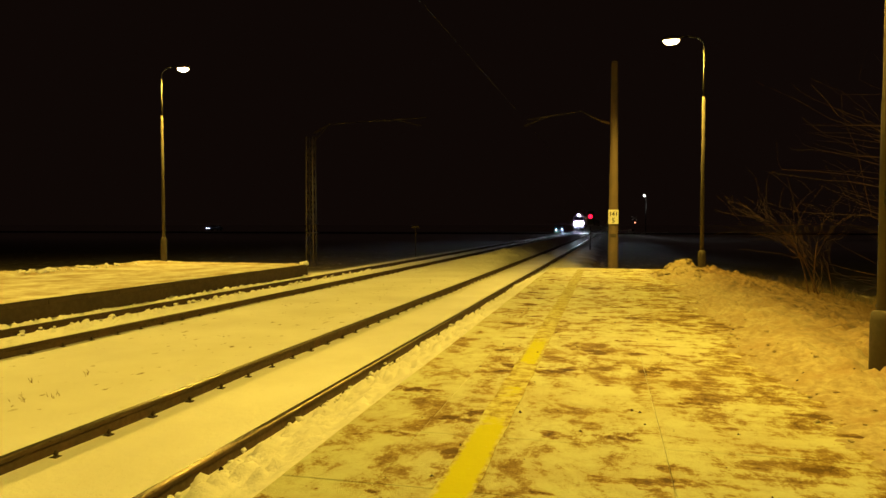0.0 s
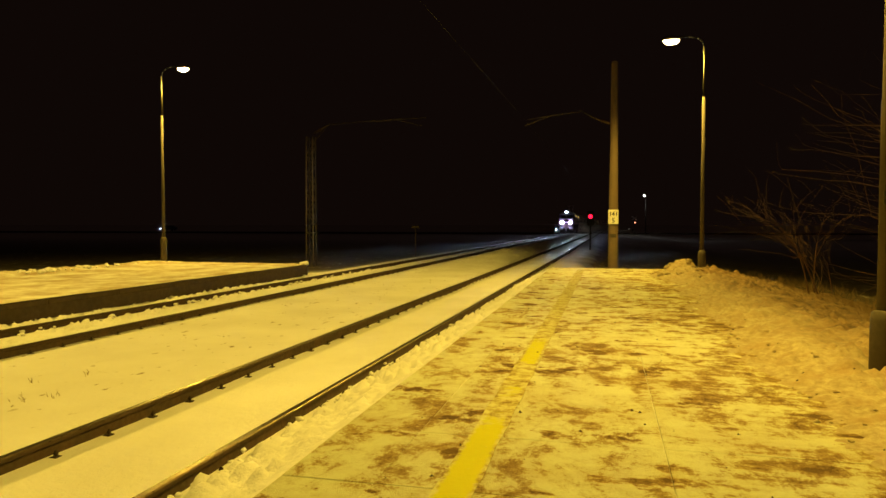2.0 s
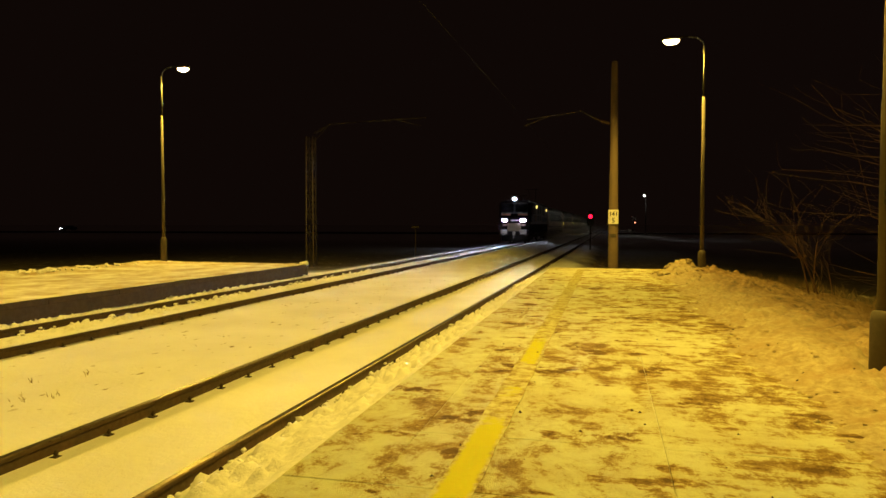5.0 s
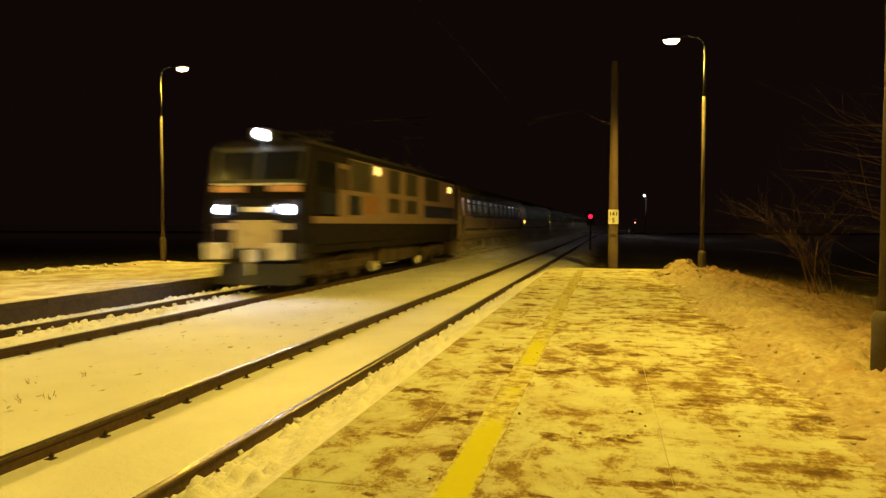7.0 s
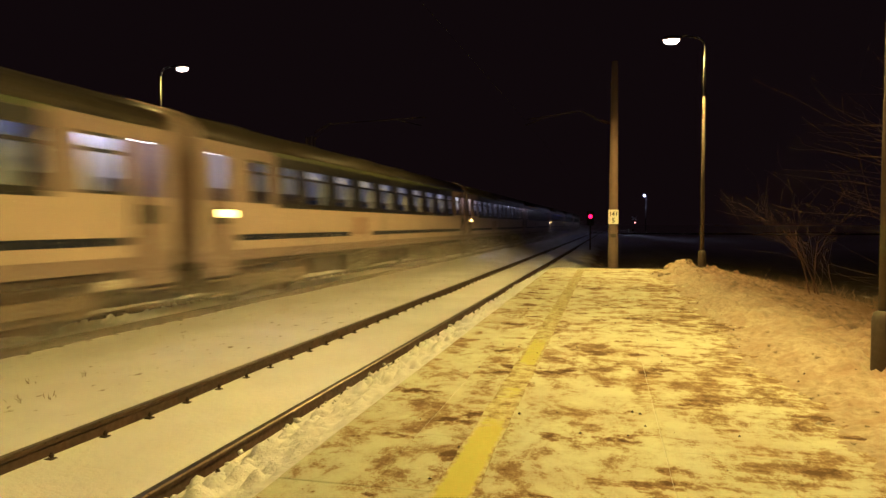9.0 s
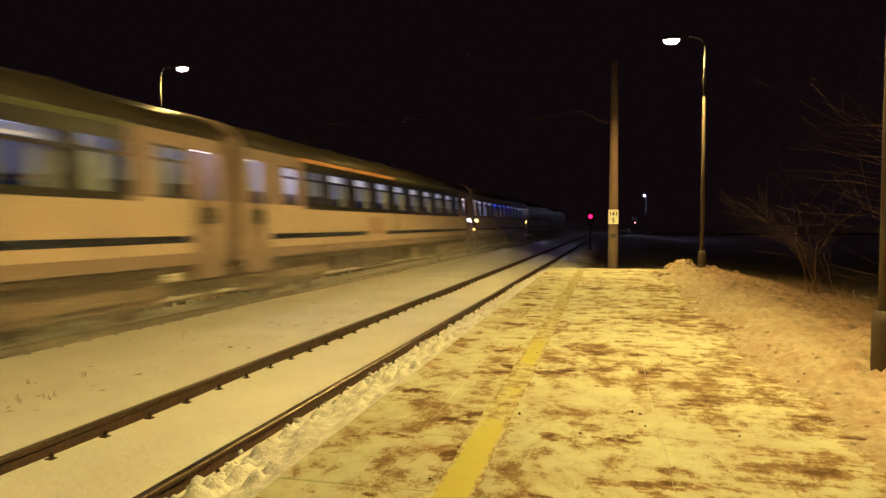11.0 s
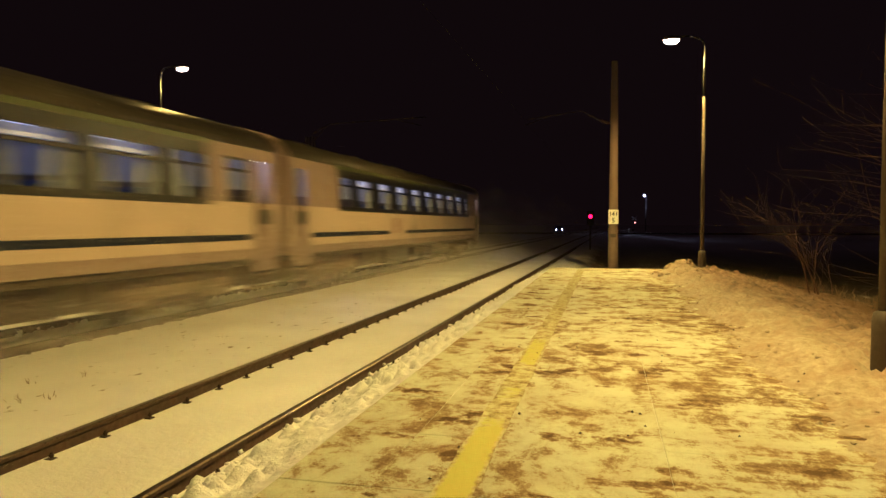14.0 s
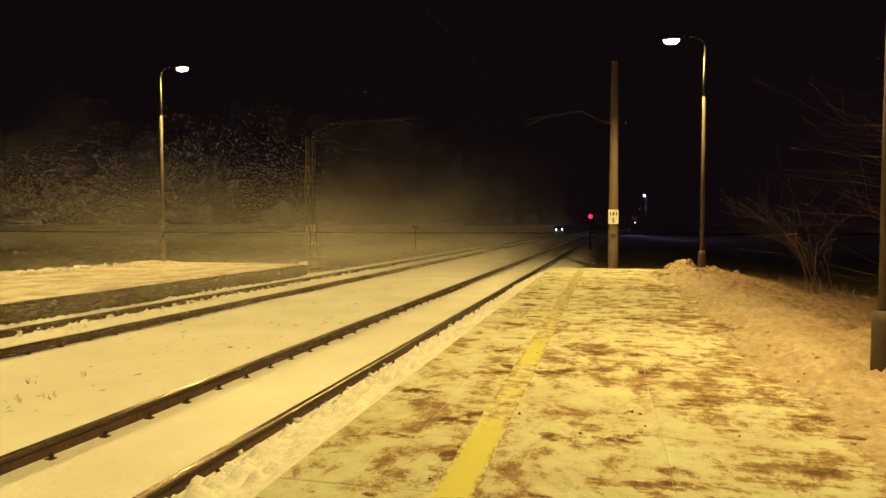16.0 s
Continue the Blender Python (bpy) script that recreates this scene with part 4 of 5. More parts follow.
def build_loco():
    t = thing("locomotive", pose(TRACK_FAR, 0, RAIL_Z), "boxy cream and navy locomotive with three bright headlights", "locomotive")
    L = LOCO - 0.6
    w = 1.48

    def lean(bm, ymax=0.2):
        for v in bm.verts:
            if v.co.y < ymax:
                v.co.y += max(0, v.co.z - 2.35) * 0.26
                if abs(v.co.x) > 1.2:
                    v.co.x *= 0.96
    bm = shape()
    outline = [(-w, 1.0), (w, 1.0), (w, 1.95), (w, 3.72), (w - 0.18, 3.90), (w - 0.6, 4.0), (-w + 0.6, 4.0), (-w + 0.18, 3.90), (-w, 3.72), (-w, 1.95)]
    extrude(bm, outline, 0.0, L)
    lean(bm)
    part("body", bm, LOCODARK, t, "dark navy locomotive body")
    bm = shape()
    box(bm, w - 0.004, w + 0.006, 2.85, 16.6, 1.97, 3.70)
    part("side_panel", bm, LOCOBODY, t, "dull pink-cream side panel")
    bm = shape()
    box(bm, -w - 0.012, w + 0.012, 0.25, L - 0.05, 1.22, 1.78, bevel=0.01)
    part("lower_body", bm, LOCODARK, t, "dark lower body")
    bm = shape()
    box(bm, w, w + 0.03, 0.3, L - 0.05, 1.78, 1.97, bevel=0.006)
    part("sill_band", bm, LOCOBODY, t)
    # front: windscreen mask, light strips, nose
    bm = shape()
    box(bm, -1.36, 1.36, -0.025, 0.02, 2.84, 3.80, bevel=0.01)
    lean(bm)
    mask = part("windscreen_mask", bm, BLACKPAINT, t, "black mask round the windscreens")
    for a, b in ((-1.26, -0.06), (0.06, 1.26)):
        bm = shape()
        box(bm, a, b, -0.038, 0.0, 2.92, 3.68, bevel=0.01)
        lean(bm)
        part("windscreen", bm, DARKGLASS, mask)
    for a, b in ((-1.3, -0.35), (0.35, 1.3)):
        bm = shape()
        box(bm, a, b, -0.04, 0.0, 2.60, 2.76, bevel=0.008)
        lean(bm)
        part("front_stripe", bm, STRIPE, t, "salmon front stripe")
    bm = shape()
    box(bm, -1.35, 1.35, -0.03, 0.0, 1.9, 2.42, bevel=0.01)
    part("front_band", bm, LOCODARK, t)
    for x in (-0.86, 0.86):
        bm = shape()
        box(bm, x - 0.2, x + 0.2, -0.08, 0.0, 1.62, 1.78, bevel=0.015)
        part("marker_plate", bm, SNOWNOSE, t, "small pale plate under the headlight")
    bm = shape()
    box(bm, -0.62, 0.62, -0.06, 0.0, 1.12, 1.86, bevel=0.03)
    part("nose_panel", bm, SNOWNOSE, t, "cream nose panel caked with snow")
    bm = shape()
    box(bm, -1.3, 1.3, -0.045, 0.0, 2.785, 2.825, bevel=0.006)
    lean(bm)
    part("windscreen_trim", bm, WHITEPAINT, t, "pale trim under the windscreens")
    bm = shape()
    box(bm, -0.34, 0.34, -0.05, 0.0, 2.08, 2.2, bevel=0.01)
    part("front_sign", bm, WHITEPAINT, t)
    for x in (-0.84, 0.84):
        bm = shape()
        box(bm, x - 0.24, x + 0.24, -0.05, 0.0, 1.99, 2.29, bevel=0.02)
        hl = part("headlight", bm, BLACKPAINT, t)
        o = x + math.copysign(0.11, x)
        bm = shape()
        tube(bm, (o, -0.05, 2.14), (o, -0.075, 2.14), 0.115, 0.11, n=18)
        part("lens", bm, HEADGLOW, hl, "bright white headlight lens")
        # added beam source: an over-bright plate behind added deep black fins, which keep it narrow
        o = x - math.copysign(0.11, x)
        bm = shape()
        box(bm, o - 0.095, o + 0.095, -0.058, -0.052, 2.045, 2.235)
        part("beam_plate", bm, BEAMGLOW, hl)
        bm = shape()
        for k in range(7):
            q = -0.1 + k * 0.2 / 6
            box(bm, o + q - 0.0015, o + q + 0.0015, -0.21, -0.05, 2.04, 2.24)
            box(bm, o - 0.1, o + 0.1, -0.21, -0.05, 2.14 + q - 0.0015, 2.14 + q + 0.0015)
        part("beam_louvre", bm, FINBLACK, hl)
    bm = shape()
    box(bm, -0.3, 0.3, 0.34, 0.75, 3.98, 4.3, bevel=0.04)
    hl = part("headlight", bm, BLACKPAINT, t, "roof headlight")
    bm = shape()
    tube(bm, (0, 0.35, 4.14), (0, 0.31, 4.14), 0.13, 0.12, n=20)
    part("lens", bm, HEADGLOW, hl, "bright white headlight lens")
    # buffer beam, plough
    bm = shape()
    box(bm, -1.38, 1.38, -0.04, 0.25, 0.86, 1.25, bevel=0.02)
    part("buffer_beam", bm, BLACKPAINT, t)
    for sx in (-0.9, 0.9):
        bm = shape()
        tube(bm, (sx, 0, 1.06), (sx, -0.42, 1.06), 0.12, n=14)
        box(bm, sx - 0.31, sx + 0.31, -0.46, -0.41, 0.85, 1.28, bevel=0.02)
        part("buffer", bm, SNOWCAKED, t, "snow-caked rectangular buffer")
    bm = shape()
    v = [(-1.25, 0.1), (-0.2, -0.35), (0.2, -0.35), (1.25, 0.1)]
    lo = [bm.verts.new((x, y, 0.18)) for x, y in v]
    hi = [bm.verts.new((x, y + 0.12, 0.72)) for x, y in v]
    lo2 = [bm.verts.new((x, y + 0.08, 0.18)) for x, y in v]
    hi2 = [bm.verts.new((x, y + 0.18, 0.72)) for x, y in v]
    for k in range(3):
        bm.faces.new((lo[k], lo[k + 1], hi[k + 1], hi[k]))
        bm.faces.new((lo2[k], hi2[k], hi2[k + 1], lo2[k + 1]))
        bm.faces.new((hi[k], hi[k + 1], hi2[k + 1], hi2[k]))
    part("snow_plough", bm, BLACKPAINT, t)
    bm = shape()
    box(bm, -0.12, 0.12, -0.35, 0.0, 0.78, 1.1, bevel=0.03)
    tube(bm, (0, -0.3, 0.85), (0, -0.3, 0.45), 0.04)
    part("coupling", bm, SNOWCAKED, t)
    # side: cab door and window, grilles, panels
    bm = shape()
    box(bm, w - 0.01, w + 0.012, 0.75, 1.75, 2.75, 3.45, bevel=0.005)
    part("cab_window", bm, DARKGLASS, t)
    bm = shape()
    box(bm, w, w + 0.02, 2.0, 2.75, 1.97, 3.5, bevel=0.008)
    door = part("cab_door", bm, LOCOBODY, t)
    bm = shape()
    box(bm, w + 0.015, w + 0.03, 2.15, 2.6, 2.75, 3.35, bevel=0.005)
    part("pane", bm, DARKGLASS, door)
    for a, b, z0, z1 in ((2.95, 4.75, 2.76, 3.66), (6.45, 7.7, 2.84, 3.66), (6.45, 7.7, 2.15, 2.66), (8.5, 9.9, 2.84, 3.66), (8.5, 9.9, 2.15, 2.66), (11.1, 13.4, 2.74, 3.66)):
        bm = shape()
        box(bm, w - 0.005, w + 0.012, a, b, z0, z1)
        g = part("grille", bm, BLACKPAINT, t, "dark louvred grille")
        bm = shape()
        n = int((z1 - z0 - 0.05) / 0.09)
        for q in range(n):
            z = z0 + 0.05 + q * 0.09
            box(bm, w + 0.008, w + 0.026, a + 0.04, b - 0.04, z, z + 0.035)
        part("louvres", bm, DARKSTEEL, g)
    for a, b, z1 in ((0.9, 3.75, 2.62), (11.05, 16.3, 2.54)):
        bm = shape()
        box(bm, w - 0.002, w + 0.014, a, b, 2.03, z1, bevel=0.004)
        part("navy_panel", bm, NAVY, t)
    bm = shape()
    box(bm, w, w + 0.014, 4.15, 5.35, 2.08, 2.66, bevel=0.004)
    part("emblem", bm, RUSTEMBLEM, t, "rusty orange emblem patch")
    # roof gear: walkway, pantographs, insulators
    bm = shape()
    box(bm, -1.0, 1.0, 1.6, L - 0.8, 3.98, 4.08, bevel=0.02)
    for y in (3.0, 6.0, 9.0, 12.0, 14.5):
        for x in (-0.5, 0.5):
            tube(bm, (x, y, 4.05), (x, y, 4.33), 0.05, n=8)
    part("roof_deck", bm, ROOF, t)
    for yp, up in ((2.9, False), (13.8, True)):
        top = 5.72 if up else 4.55
        mid = (4.33 + top) / 2
        bm = shape()
        tube(bm, (-0.5, yp, 4.33), (0.5, yp, 4.33), 0.03, n=6)
        panto = part("pantograph", bm, DARKSTEEL, t)
        bm = shape()
        tube(bm, (-0.8, yp + 0.2, top), (0.8, yp + 0.2, top), 0.03, n=6)
        part("contact_bow", bm, DARKSTEEL, panto)
        for x in (-0.45, 0.45):
            for a, b, r in (((x, yp, 4.33), (x * 0.7, yp + 1.3, mid), 0.028), ((x * 0.7, yp + 1.3, mid), (x, yp + 0.2, top), 0.022)):
                bm = shape()
                tube(bm, a, b, r, n=6)
                part("arm", bm, DARKSTEEL, panto)
    for y, z in ((5.2, 3.5), (15.25, 3.36)):
        bm = shape()
        tube(bm, (w + 0.005, y, z), (w + 0.09, y, z), 0.15, 0.13, n=14)
        part("marker_light", bm, SIDEGLOW, t, "glowing side lamp")
    for y in (3.6, L - 3.6):
        bogie_parts(t, y, False)
    bm = shape()
    box(bm, -1.2, 1.2, 6.3, 10.9, 0.42, 1.0, bevel=0.05)
    # Full-length dark fill, added to keep the space under the body black.
    box(bm, -0.95, 0.95, 0.5, L - 0.4, 0.36, 1.0, bevel=0.03)
    part("underfloor_box", bm, UNDER, t)
    for a, b, z in ((5.75, 6.15, 0.16), (10.95, 11.5, 0.14)):
        bm = shape()
        box(bm, 0.95, 1.22, a, b, z, z + 0.34, bevel=0.09)
        part("snow_crust", bm, SNOWCAKED, t, "lump of snow caked on the running gear")
    buffer_parts(t, L, 0.55, UNDER)
    return t


RUSTEMBLEM = worn("rusty_orange_emblem", (0.27, 0.12, 0.05), 0.6, 0.0, (0.15, 0.08, 0.04), 0.5, 4.0)
SIDEGLOW = Mat("side_lamp_lens", (0.9, 0.8, 0.4), 0.3).glow((1.0, 0.66, 0.16), 2.2).m
SNOWNOSE = worn("snow_dusted_cream", (0.52, 0.44, 0.30), 0.8, 0.0, (0.25, 0.18, 0.10), 0.6, 4.0)
LOCODARK = worn("dark_loco_paint", (0.010, 0.008, 0.008), 0.85, 0.0, (0.020, 0.012, 0.008), 0.5, 0.9)
LOCODARK.node_tree.nodes["Principled BSDF"].inputs["Specular IOR Level"].default_value = 0.15
LOCOBODY = worn("pale_loco_paint", (0.23, 0.155, 0.12), 0.45, 0.0, (0.14, 0.10, 0.08), 0.6, 0.9)
STRIPE = worn("salmon_stripe_paint", (0.62, 0.30, 0.18), 0.5, 0.0, (0.3, 0.2, 0.12), 0.3, 3.0)
SNOWCAKED = worn("snow_caked_paint", (0.70, 0.66, 0.58), 0.85, 0.0, (0.3, 0.26, 0.2), 0.6, 3.0)

TRAIN = [build_loco()]
TRAIN.append(build_coach("cream coach with a dark window band and green line", "ggwwwwwmmmwmgg", blue_sign=16.6))
TRAIN.append(build_coach("cream coach with dim windows and yellow marker light", "gmmmmmmmmmwmgg", front_marker=((1.90, 0.45),)))
TRAIN.append(build_coach("cream coach with a dark window band and yellow marker light", "ggwmmwwmwwmwwg", front_marker=((1.90, 0.45),)))
TRAIN.append(build_coach("first-class coach with an orange eave stripe and lit windows", "ggwwwwwwwwwwgd", stripe=((ORANGE, 3.0, 10.6), (GREEN, 10.6, 21.1)), rear_marker=((1.90, 0.6),), blue_sign=18.3))
TRAIN.append(build_coach("cream coach with pale window pillars and blue night lights", "gccwbbbbbmcccg", False, (), ((1.90, 0.45), (1.45, 0.3)), ((1.90, 0.45),)))
TRAIN.append(build_coach("cream coach with dark, barely lit windows", "gmmmdmmmwmmwmg"))
TRAIN.append(build_coach("last coach, cream with a dark window band and bright windows", "gxwwwwwwwwwwxg"))


# ---- distance: level crossing, signal, vehicles ----
def build_road():
    bm = shape()
    box(bm, -220, 90, 147.5, 153.5, -0.6, -0.30)
    tagged(new("road", mesh("road", bm, DARKCONCRETE)), "dark road over the level crossing", "road", kind="structure")


build_road()


def build_signal():
    t = thing("railway_signal", pose(-1.75, 52, -0.8), "short railway signal showing a red light", "railway signal")
    bm = shape()
    lathe(bm, [(0.16, -0.2), (0.16, 0.25), (0.06, 0.3), (0.055, 2.5)], n=14)
    part("post", bm, DARKSTEEL, t)
    bm = shape()
    box(bm, -0.26, 0.26, -0.06, 0.14, 2.2, 3.3, bevel=0.08)
    part("backboard", bm, BLACKPAINT, t)
    for z, mat in ((2.88, REDGLOW), (2.5, BLACKPAINT)):
        bm = shape()
        tube(bm, (0, -0.06, z), (0, -0.09, z), 0.15, 0.14, n=20)
        part("lens", bm, mat, t, "glowing red lens" if mat is REDGLOW else "")
        bm = shape()
        for k in range(7):
            a0, a1 = math.pi * k / 7, math.pi * (k + 1) / 7
            v = [bm.verts.new((0.17 * math.cos(a), y, z + 0.17 * math.sin(a))) for a in (a0, a1) for y in (-0.06, -0.25)]
            bm.faces.new((v[0], v[1], v[3], v[2]))
        bmesh.ops.solidify(bm, geom=bm.faces[:], thickness=0.008)
        part("hood", bm, BLACKPAINT, t)


build_signal()


def build_crossing():
    t = thing("crossing_barrier", pose(3.0, 148, -0.45), "lowered white level-crossing barrier", "barrier")
    bm = shape()
    box(bm, -0.2, 0.2, -0.2, 0.2, 0, 1.1, bevel=0.04)
    part("barrier_post", bm, WHITEPAINT, t)
    bm = shape()
    tube(bm, (0.7, -0.25, 0.72), (-4.7, -0.25, 0.66), 0.09, 0.06, n=10)
    part("boom", bm, WHITEPAINT, t)
    bm = shape()
    tube(bm, (-4.55, -0.25, 0.66), (-4.55, -0.25, 1.5), 0.07, n=8)
    part("boom_lamp_post", bm, WHITEPAINT, t)
    bm = shape()
    box(bm, 0.5, 0.9, -0.35, -0.15, 0.5, 0.95, bevel=0.03)
    part("counterweight", bm, DARKSTEEL, t)
    t = thing("crossing_sign", pose(3.95, 147, -0.45), "white cross sign with a small red warning lamp", "road sign")
    bm = shape()
    tube(bm, (0, 0, -0.2), (0, 0, 3.6), 0.04, n=10)
    part("post", bm, STEEL, t)
    for s in (-1, 1):
        bm = shape()
        tube(bm, (-0.55, -0.06 - 0.02 * s, 3.2 - s * 0.4), (0.55, -0.06 - 0.02 * s, 3.2 + s * 0.4), 0.07, n=4)
        part("cross_arm", bm, WHITEPAINT, t)
    bm = shape()
    tube(bm, (0.15, -0.08, 2.3), (0.15, -0.12, 2.3), 0.17, n=14)
    part("warning_lamp", bm, REDDIM, t, "red warning lamp")
    t = thing("street_lamp", pose(6.4, 151, -0.5), "distant street lamp with a small white light", "street lamp")
    bm = shape()
    lathe(bm, [(0.1, 0), (0.06, 8.0)], n=12)
    part("post", bm, BLACKPAINT, t)
    bm = shape()
    tube(bm, (0, 0, 8.0), (-0.3, -0.6, 8.15), 0.04, n=8)
    part("arm", bm, DARKSTEEL, t)
    bm = shape()
    lathe(bm, [(0.08, 7.95), (0.20, 8.0), (0.22, 8.10), (0.08, 8.2)], -0.3, -0.75, n=16)
    part("bowl", bm, WHITEGLOW, t, "glowing white bowl")


REDDIM = Mat("dim_red_lens", (0.4, 0.05, 0.03), 0.3).glow((1.0, 0.25, 0.12), 3).m
CARPAINT = worn("dark_car_paint", (0.03, 0.03, 0.035), 0.3, 0.3, (0.1, 0.09, 0.08), 0.4, 2.0)
CARGLOW = Mat("car_headlight_lens", (0.9, 0.9, 0.9), 0.3).glow((0.8, 0.9, 1.0), 30).m
build_crossing()


def build_car(m, label):
    """A plain family car; its nose points along its own -y."""
    t = thing("car", m, label, "car", "distant cars")
    bm = shape()
    side = [(-2.1, 0.35), (-2.15, 0.7), (-1.2, 0.95), (-0.55, 1.42), (0.9, 1.45), (1.7, 1.0), (2.1, 0.92), (2.15, 0.4)]
    a = [bm.verts.new((-0.85, y, z)) for y, z in side]
    b = [bm.verts.new((0.85, y, z)) for y, z in side]
    n = len(side)
    for k in range(n):
        bm.faces.new((a[k], a[(k + 1) % n], b[(k + 1) % n], b[k]))
    bm.faces.new(a[::-1]), bm.faces.new(b)
    bmesh.ops.bevel(bm, geom=bm.edges[:], offset=0.06, segments=2, affect="EDGES")
    part("body", bm, CARPAINT, t)
    bm = shape()
    box(bm, -0.87, 0.87, -0.35, 0.95, 1.0, 1.36, bevel=0.03)
    part("windows", bm, DARKGLASS, t)
    for x in (-0.8, 0.8):
        for y in (-1.35, 1.35):
            bm = shape()
            tube(bm, (x - 0.1, y, 0.32), (x + 0.1, y, 0.32), 0.32, n=18)
            part("wheel", bm, BLACKPAINT, t)
    for x in (-0.62, 0.62):
        bm = shape()
        tube(bm, (x, -2.08, 0.68), (x, -2.2, 0.68), 0.11, 0.10, n=14)
        part("headlight", bm, CARGLOW, t, "bright headlight")
    return t


build_car(pose(-11.8, 150, -0.3, 0, 0, 8), "dark car waiting with bright headlights at the crossing")
PASSING_CAR = build_car(pose(-109, 167, -0.3, 0, 0, -15), "dark car driving by with bright headlights")


def build_marker():
    t = thing("track_marker", pose(-12.4, 42, -0.75), "small dark post with a crossbar sign", "marker post")
    bm = shape()
    tube(bm, (0, 0, -0.1), (0, 0, 2.15), 0.035, n=8)
    part("post", bm, DARKSTEEL, t)
    bm = shape()
    box(bm, -0.24, 0.24, -0.05, -0.035, 2.0, 2.14, bevel=0.004)
    part("crossbar", bm, STEEL, t)


build_marker()


# ---- bare trees and dry stalks ----
BARK = worn("bare_bark", (0.085, 0.042, 0.026), 0.9, 0.0, (0.02, 0.013, 0.008), 0.6, 5.0)
STALK = worn("dry_grass", (0.24, 0.16, 0.07), 0.9, 0.0, (0.08, 0.05, 0.03), 0.5, 9.0)


def build_bare_tree(x, y, z, height, seed, lean, stems, limbs=0):
    rng = random.Random(seed)
    t = thing("bare_tree", pose(x, y, z), "bare winter tree with thin brown branches", "tree", "bare trees")
    trunk, twigs = shape(), shape()

    def grow(bm, p, d, length, r, depth):
        steps = 4 if depth < 2 else 3
        for k in range(steps):
            sag = 0.22 if limbs else (0.10 - 0.11 * depth if k else 0.0)
            d = (d + Vector((rng.uniform(-1, 1), rng.uniform(-1, 1), rng.uniform(-0.6, 0.6) + sag)) * 0.20).normalized()
            q = p + d * (length / steps)
            r1 = r * 0.82
            tube(bm, p, q, r, r1, n=6 if r > 0.02 else 3, caps=False)
            p, r = q, r1
            if depth < 4 and k > (depth == 3):
                for _ in range(2 if depth == 0 and k > 1 else 1):
                    side = Vector((rng.uniform(-1, 0.8), rng.uniform(-1, 1), rng.uniform(-0.25, 0.45)))
                    grow(twigs, p, (d * 0.75 + side * 0.8).normalized(), length * rng.uniform(0.5, 0.8), max(r * 0.5, 0.0028), depth + 1)
    if limbs:
        tube(trunk, (0, 0, -0.4), (0.05, 0, height * 0.5), height * 0.02, height * 0.013, n=10)
        tube(trunk, (0.05, 0, height * 0.5), (-0.1, 0.1, height), height * 0.013, 0.012, n=8)
    for k in range(limbs):
        way = Vector((-1, rng.uniform(-0.7, 0.3), rng.uniform(-0.22, 0.25)))
        grow(twigs, Vector((0, 0, height * (0.22 + 0.74 * k / limbs))), way.normalized(), rng.uniform(1.3, 2.4), 0.016, 2)
    for k in range(stems):
        spread = Vector((lean + rng.uniform(-0.25, 0.25) * (k > 0), rng.uniform(-0.3, 0.3) * (k > 0), 1))
        grow(trunk, Vector((0.12 * k, 0.07 * k, -0.3)), spread.normalized(), height * 0.6, height * 0.011, 0)
    part("trunk", trunk, BARK, t)
    part("crown", twigs, BARK, t)


for x, y, h, seed, lean, stems, limbs in ((7.3, 17.5, 5.6, 3, 0, 0, 11), (9.0, 21.8, 7.0, 8, 0, 0, 12), (6.7, 14.6, 4.6, 34, 0, 0, 6), (5.0, 19.4, 2.7, 21, -0.33, 3, 0), (6.2, 22.5, 2.0, 41, -0.20, 2, 0)):
    build_bare_tree(x, y, min(right_bank_height(min(x, 8.9), min(y, 24)), -0.3), h, seed, lean, stems, limbs)


def build_stalks():
    """Dry stems that poke through the snow beside the tracks and on the bank's edge."""
    rng = random.Random(4)
    bm = shape()

    def tuft(x, y, z, n, h):
        for _ in range(n):
            a = Vector((x + rng.gauss(0, 0.06), y + rng.gauss(0, 0.06), z - 0.02))
            b = a + Vector((rng.gauss(0, 0.3), rng.gauss(0, 0.3), 1)) * h * rng.uniform(0.5, 1.1)
            m = (a + b) / 2 + Vector((rng.gauss(0, 0.02), rng.gauss(0, 0.02), 0))
            tube(bm, a, m, 0.004, 0.003, n=3, caps=False)
            tube(bm, m, b, 0.003, 0.0015, n=3, caps=False)
    for _ in range(46):
        x, y = rng.uniform(-7.6, -5.1), rng.uniform(4.0, 22)
        tuft(x, y, ground_height(x, y), rng.randint(1, 3), rng.uniform(0.02, 0.06))
    for x, y in ((-6.2, 5.9), (-6.7, 6.6), (-6.4, 7.1), (-5.9, 6.1)):
        tuft(x, y, ground_height(x, y), 5, 0.08)
    for _ in range(420):
        x, y = rng.uniform(4.2, 9), rng.uniform(9, 24)
        tuft(x, y, right_bank_height(min(x, 8.9), y), rng.randint(3, 7), rng.uniform(0.12, 0.55))
    for _ in range(420):
        x, y = rng.uniform(-1.2, 9), rng.uniform(24.6, 36)
        tuft(x, y, ground_height(x, y), rng.randint(3, 7), rng.uniform(0.1, 0.4))
    tagged(new("dry_grass", mesh("dry_grass", bm, STALK)), "thin dry grass stalks poking out of the snow", "grass", kind="stuff")


build_stalks()


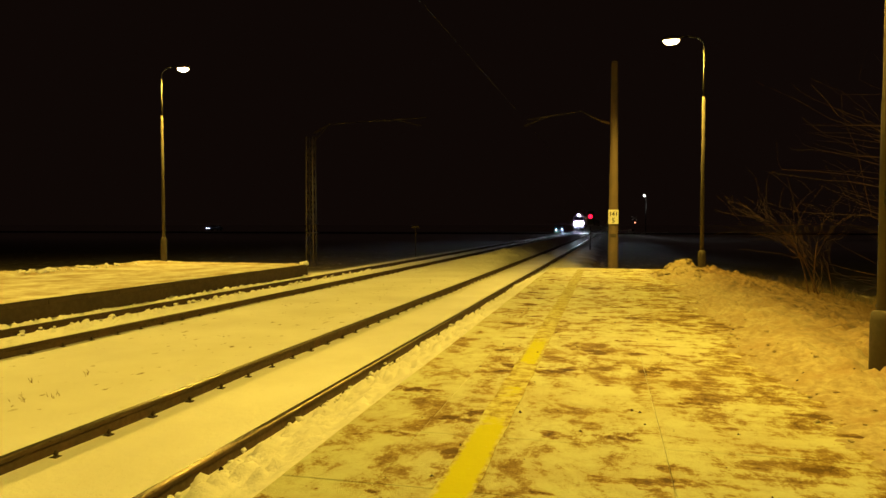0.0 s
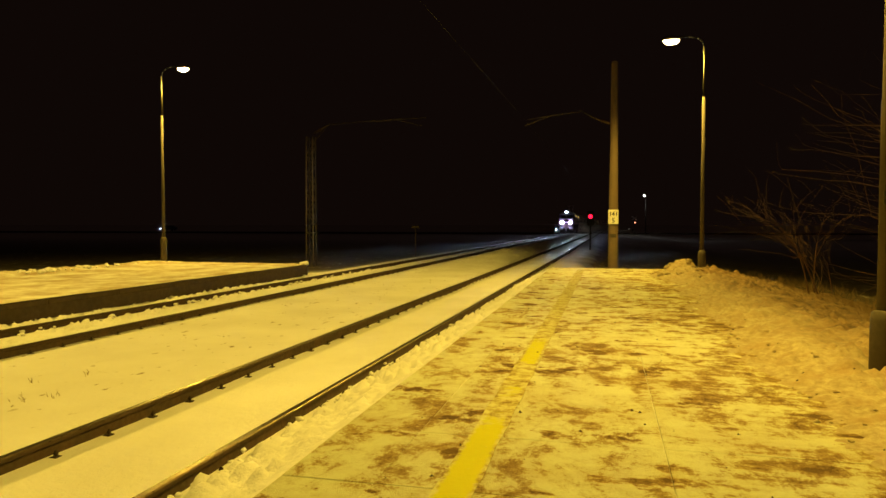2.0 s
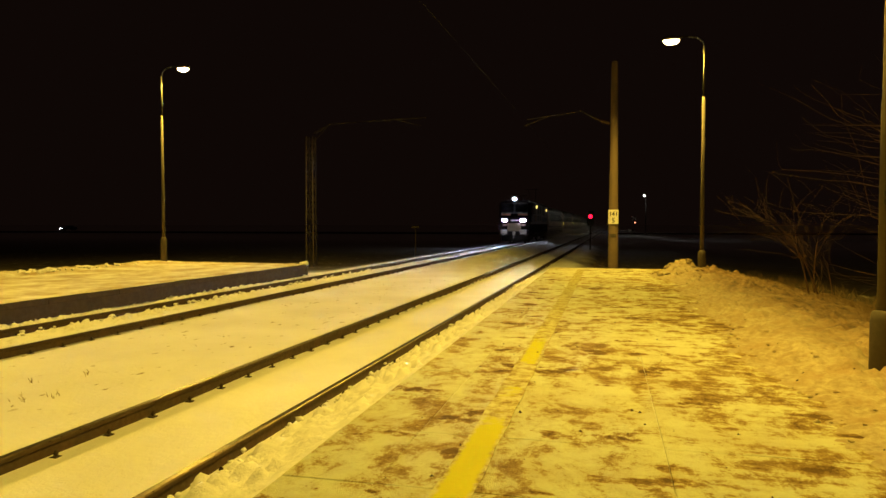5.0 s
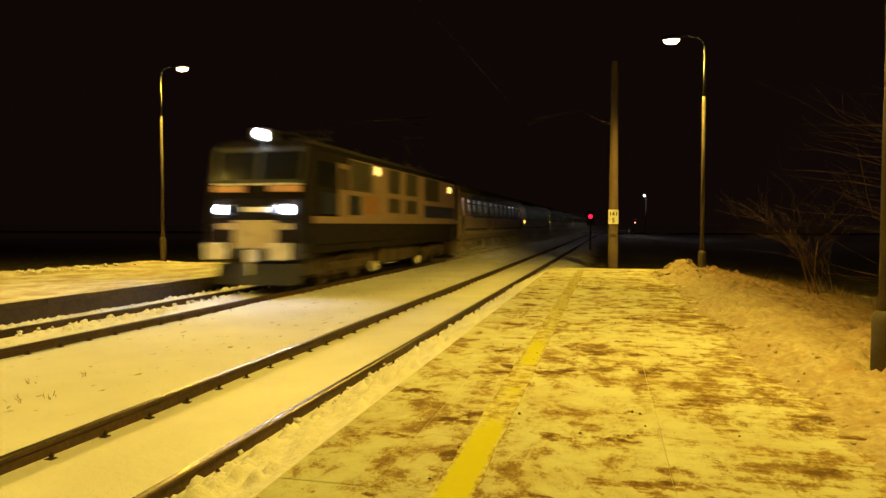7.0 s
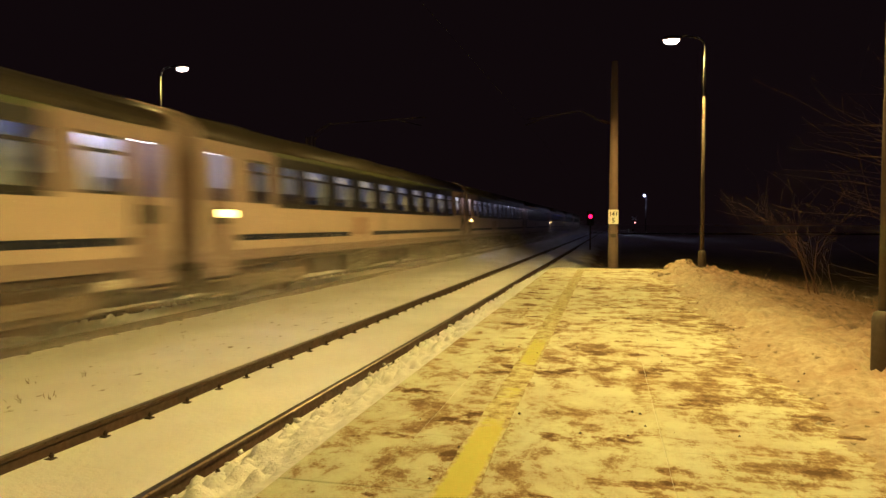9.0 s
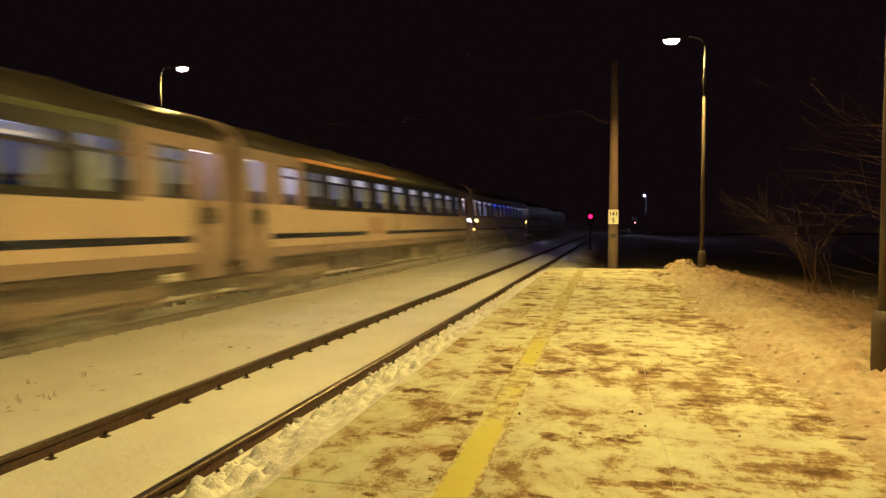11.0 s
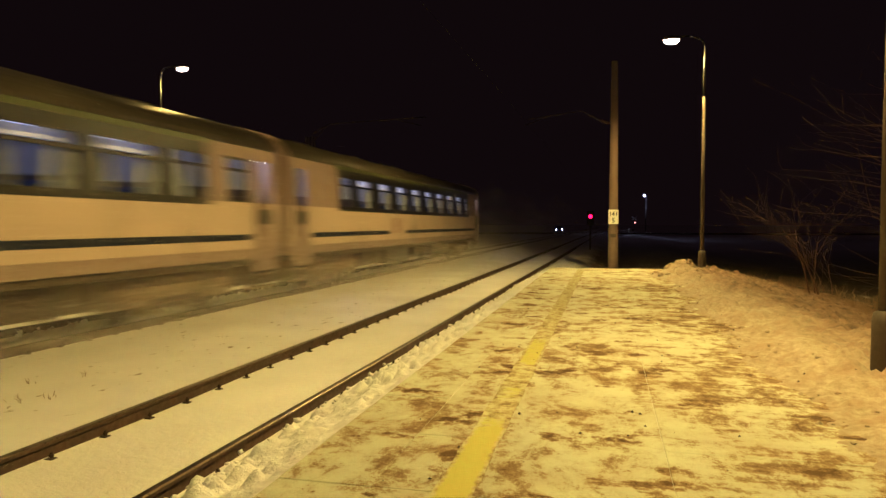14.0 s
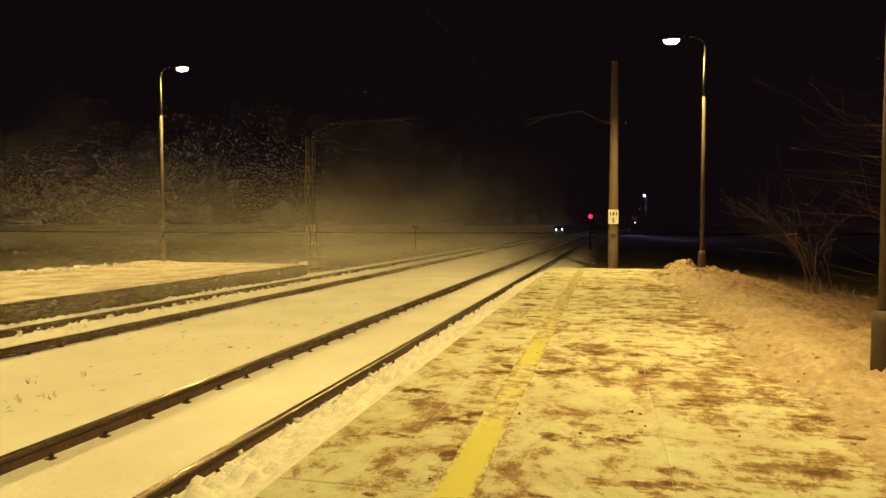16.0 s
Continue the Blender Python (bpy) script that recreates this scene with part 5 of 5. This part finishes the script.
def build_grit():
    """Small stones and lumps of dirt lying on the platform and in the snow."""
    rng = random.Random(9)
    bm = shape()
    for _ in range(150):
        x, y, r = rng.uniform(-1.7, 2.4), rng.uniform(2.6, 15), rng.uniform(0.005, 0.017)
        z = 0.0 if x < 1.2 else right_bank_height(x, y)
        pts = [Vector((math.cos(a), math.sin(a), 0)) * r * rng.uniform(0.7, 1.3) for a in (0, 1.3, 2.6, 3.8, 5.1)]
        base = [bm.verts.new((x + p.x, y + p.y, z - 0.002)) for p in pts]
        top = bm.verts.new((x, y, z + r * rng.uniform(0.7, 1.2)))
        for k in range(5):
            bm.faces.new((base[k], base[(k + 1) % 5], top))
    tagged(new("grit", mesh("grit", bm, CLIP)), "small dark stones and dirt crumbs on the snow", "grit", kind="stuff")


build_grit()


# ---- powder snow whirled up by the train ----
POWDER = Mat("airborne_powder", (0.85, 0.80, 0.72), 0.9).m


def build_powder(name, count, spread, size, seed, label):
    """A drifting cloud of flakes; spread gives places for the flakes, thinning out with height."""
    rng = np.random.default_rng(seed)
    p = spread(rng, count)
    a = rng.normal(size=(count, 3, 3)) * size
    v = (p[:, None, :] + a).reshape(-1, 3)
    me = bpy.data.meshes.new(name)
    me.vertices.add(len(v))
    me.vertices.foreach_set("co", v.ravel())
    me.loops.add(len(v))
    me.loops.foreach_set("vertex_index", np.arange(len(v)))
    me.polygons.add(count)
    me.polygons.foreach_set("loop_start", np.arange(0, len(v), 3))
    me.update(calc_edges=True)
    me.materials.append(POWDER)
    return tagged(new(name, me), label, "snow", kind="stuff")


def along_train(rng, n):
    y = rng.uniform(15, 190, n)
    z = np.minimum(rng.exponential(0.55, n), 3.4) - 0.12
    x = 1.3 + np.abs(rng.normal(0, 0.85, n)) + 0.15 * z
    return np.stack([x, y, z], 1)


def behind_train(rng, n):
    low = n // 3
    g = np.stack([rng.normal(-0.5, 3.2, low), rng.uniform(-6, 50, low), rng.exponential(0.35, low)], 1)
    n -= low
    c = np.stack([rng.normal(-3.0, 3.0, 110), rng.uniform(1, 42, 110), np.abs(rng.normal(0.3, 1.35, 110))], 1)
    pick = c[rng.integers(0, 110, n)]
    q = pick + rng.normal(size=(n, 3)) * np.array([1.4, 2.2, 0.8])
    q[:, 2] = np.abs(q[:, 2])
    return np.concatenate([g, q])


POWDER_SIDE = build_powder("powder_snow", 650000, along_train, 0.0080, 5, "powder snow whirled up beside the train")
POWDER_WAKE = build_powder("powder_snow", 950000, behind_train, 0.0056, 6, "cloud of powder snow drifting behind the train")


# ---- movement ----
def front_of_train(t):
    return 27.9 + 23.6 * (6.5 - t)


def motions():
    times = [0, 0.1] + [0.5 * k for k in range(1, 32)] + [15.9, 16.0]
    for k, ob in enumerate(TRAIN):
        back = 0 if k == 0 else LOCO + COACH * (k - 1) + (0.35 if k == 1 else 0.6)
        walk(ob, [(t, pose(TRACK_FAR, front_of_train(t) + back, RAIL_Z)) for t in times])
    walk(POWDER_SIDE, [(t, pose(TRACK_FAR, front_of_train(t), RAIL_Z)) for t in times])
    tail = LOCO + COACH * 7
    rows = [(t, pose(TRACK_FAR, front_of_train(t) + tail, RAIL_Z)) for t in times if t <= 14.5]
    y = front_of_train(14.5) + tail
    rows += [(t, pose(TRACK_FAR, y + d, RAIL_Z + 0.1 * (t - 14.5))) for t, d in ((14.8, -6.0), (15.1, -9.5), (15.5, -12.5), (16.0, -14.5))]
    walk(POWDER_WAKE, rows)
    walk(PASSING_CAR, [(t, pose(x, 167, -0.3, 0, 0, -25)) for t, x in ((0, -107.0), (3.5, -136.0), (6.3, -174.0), (8.0, -198.0), (16.0, -310.0))])


motions()
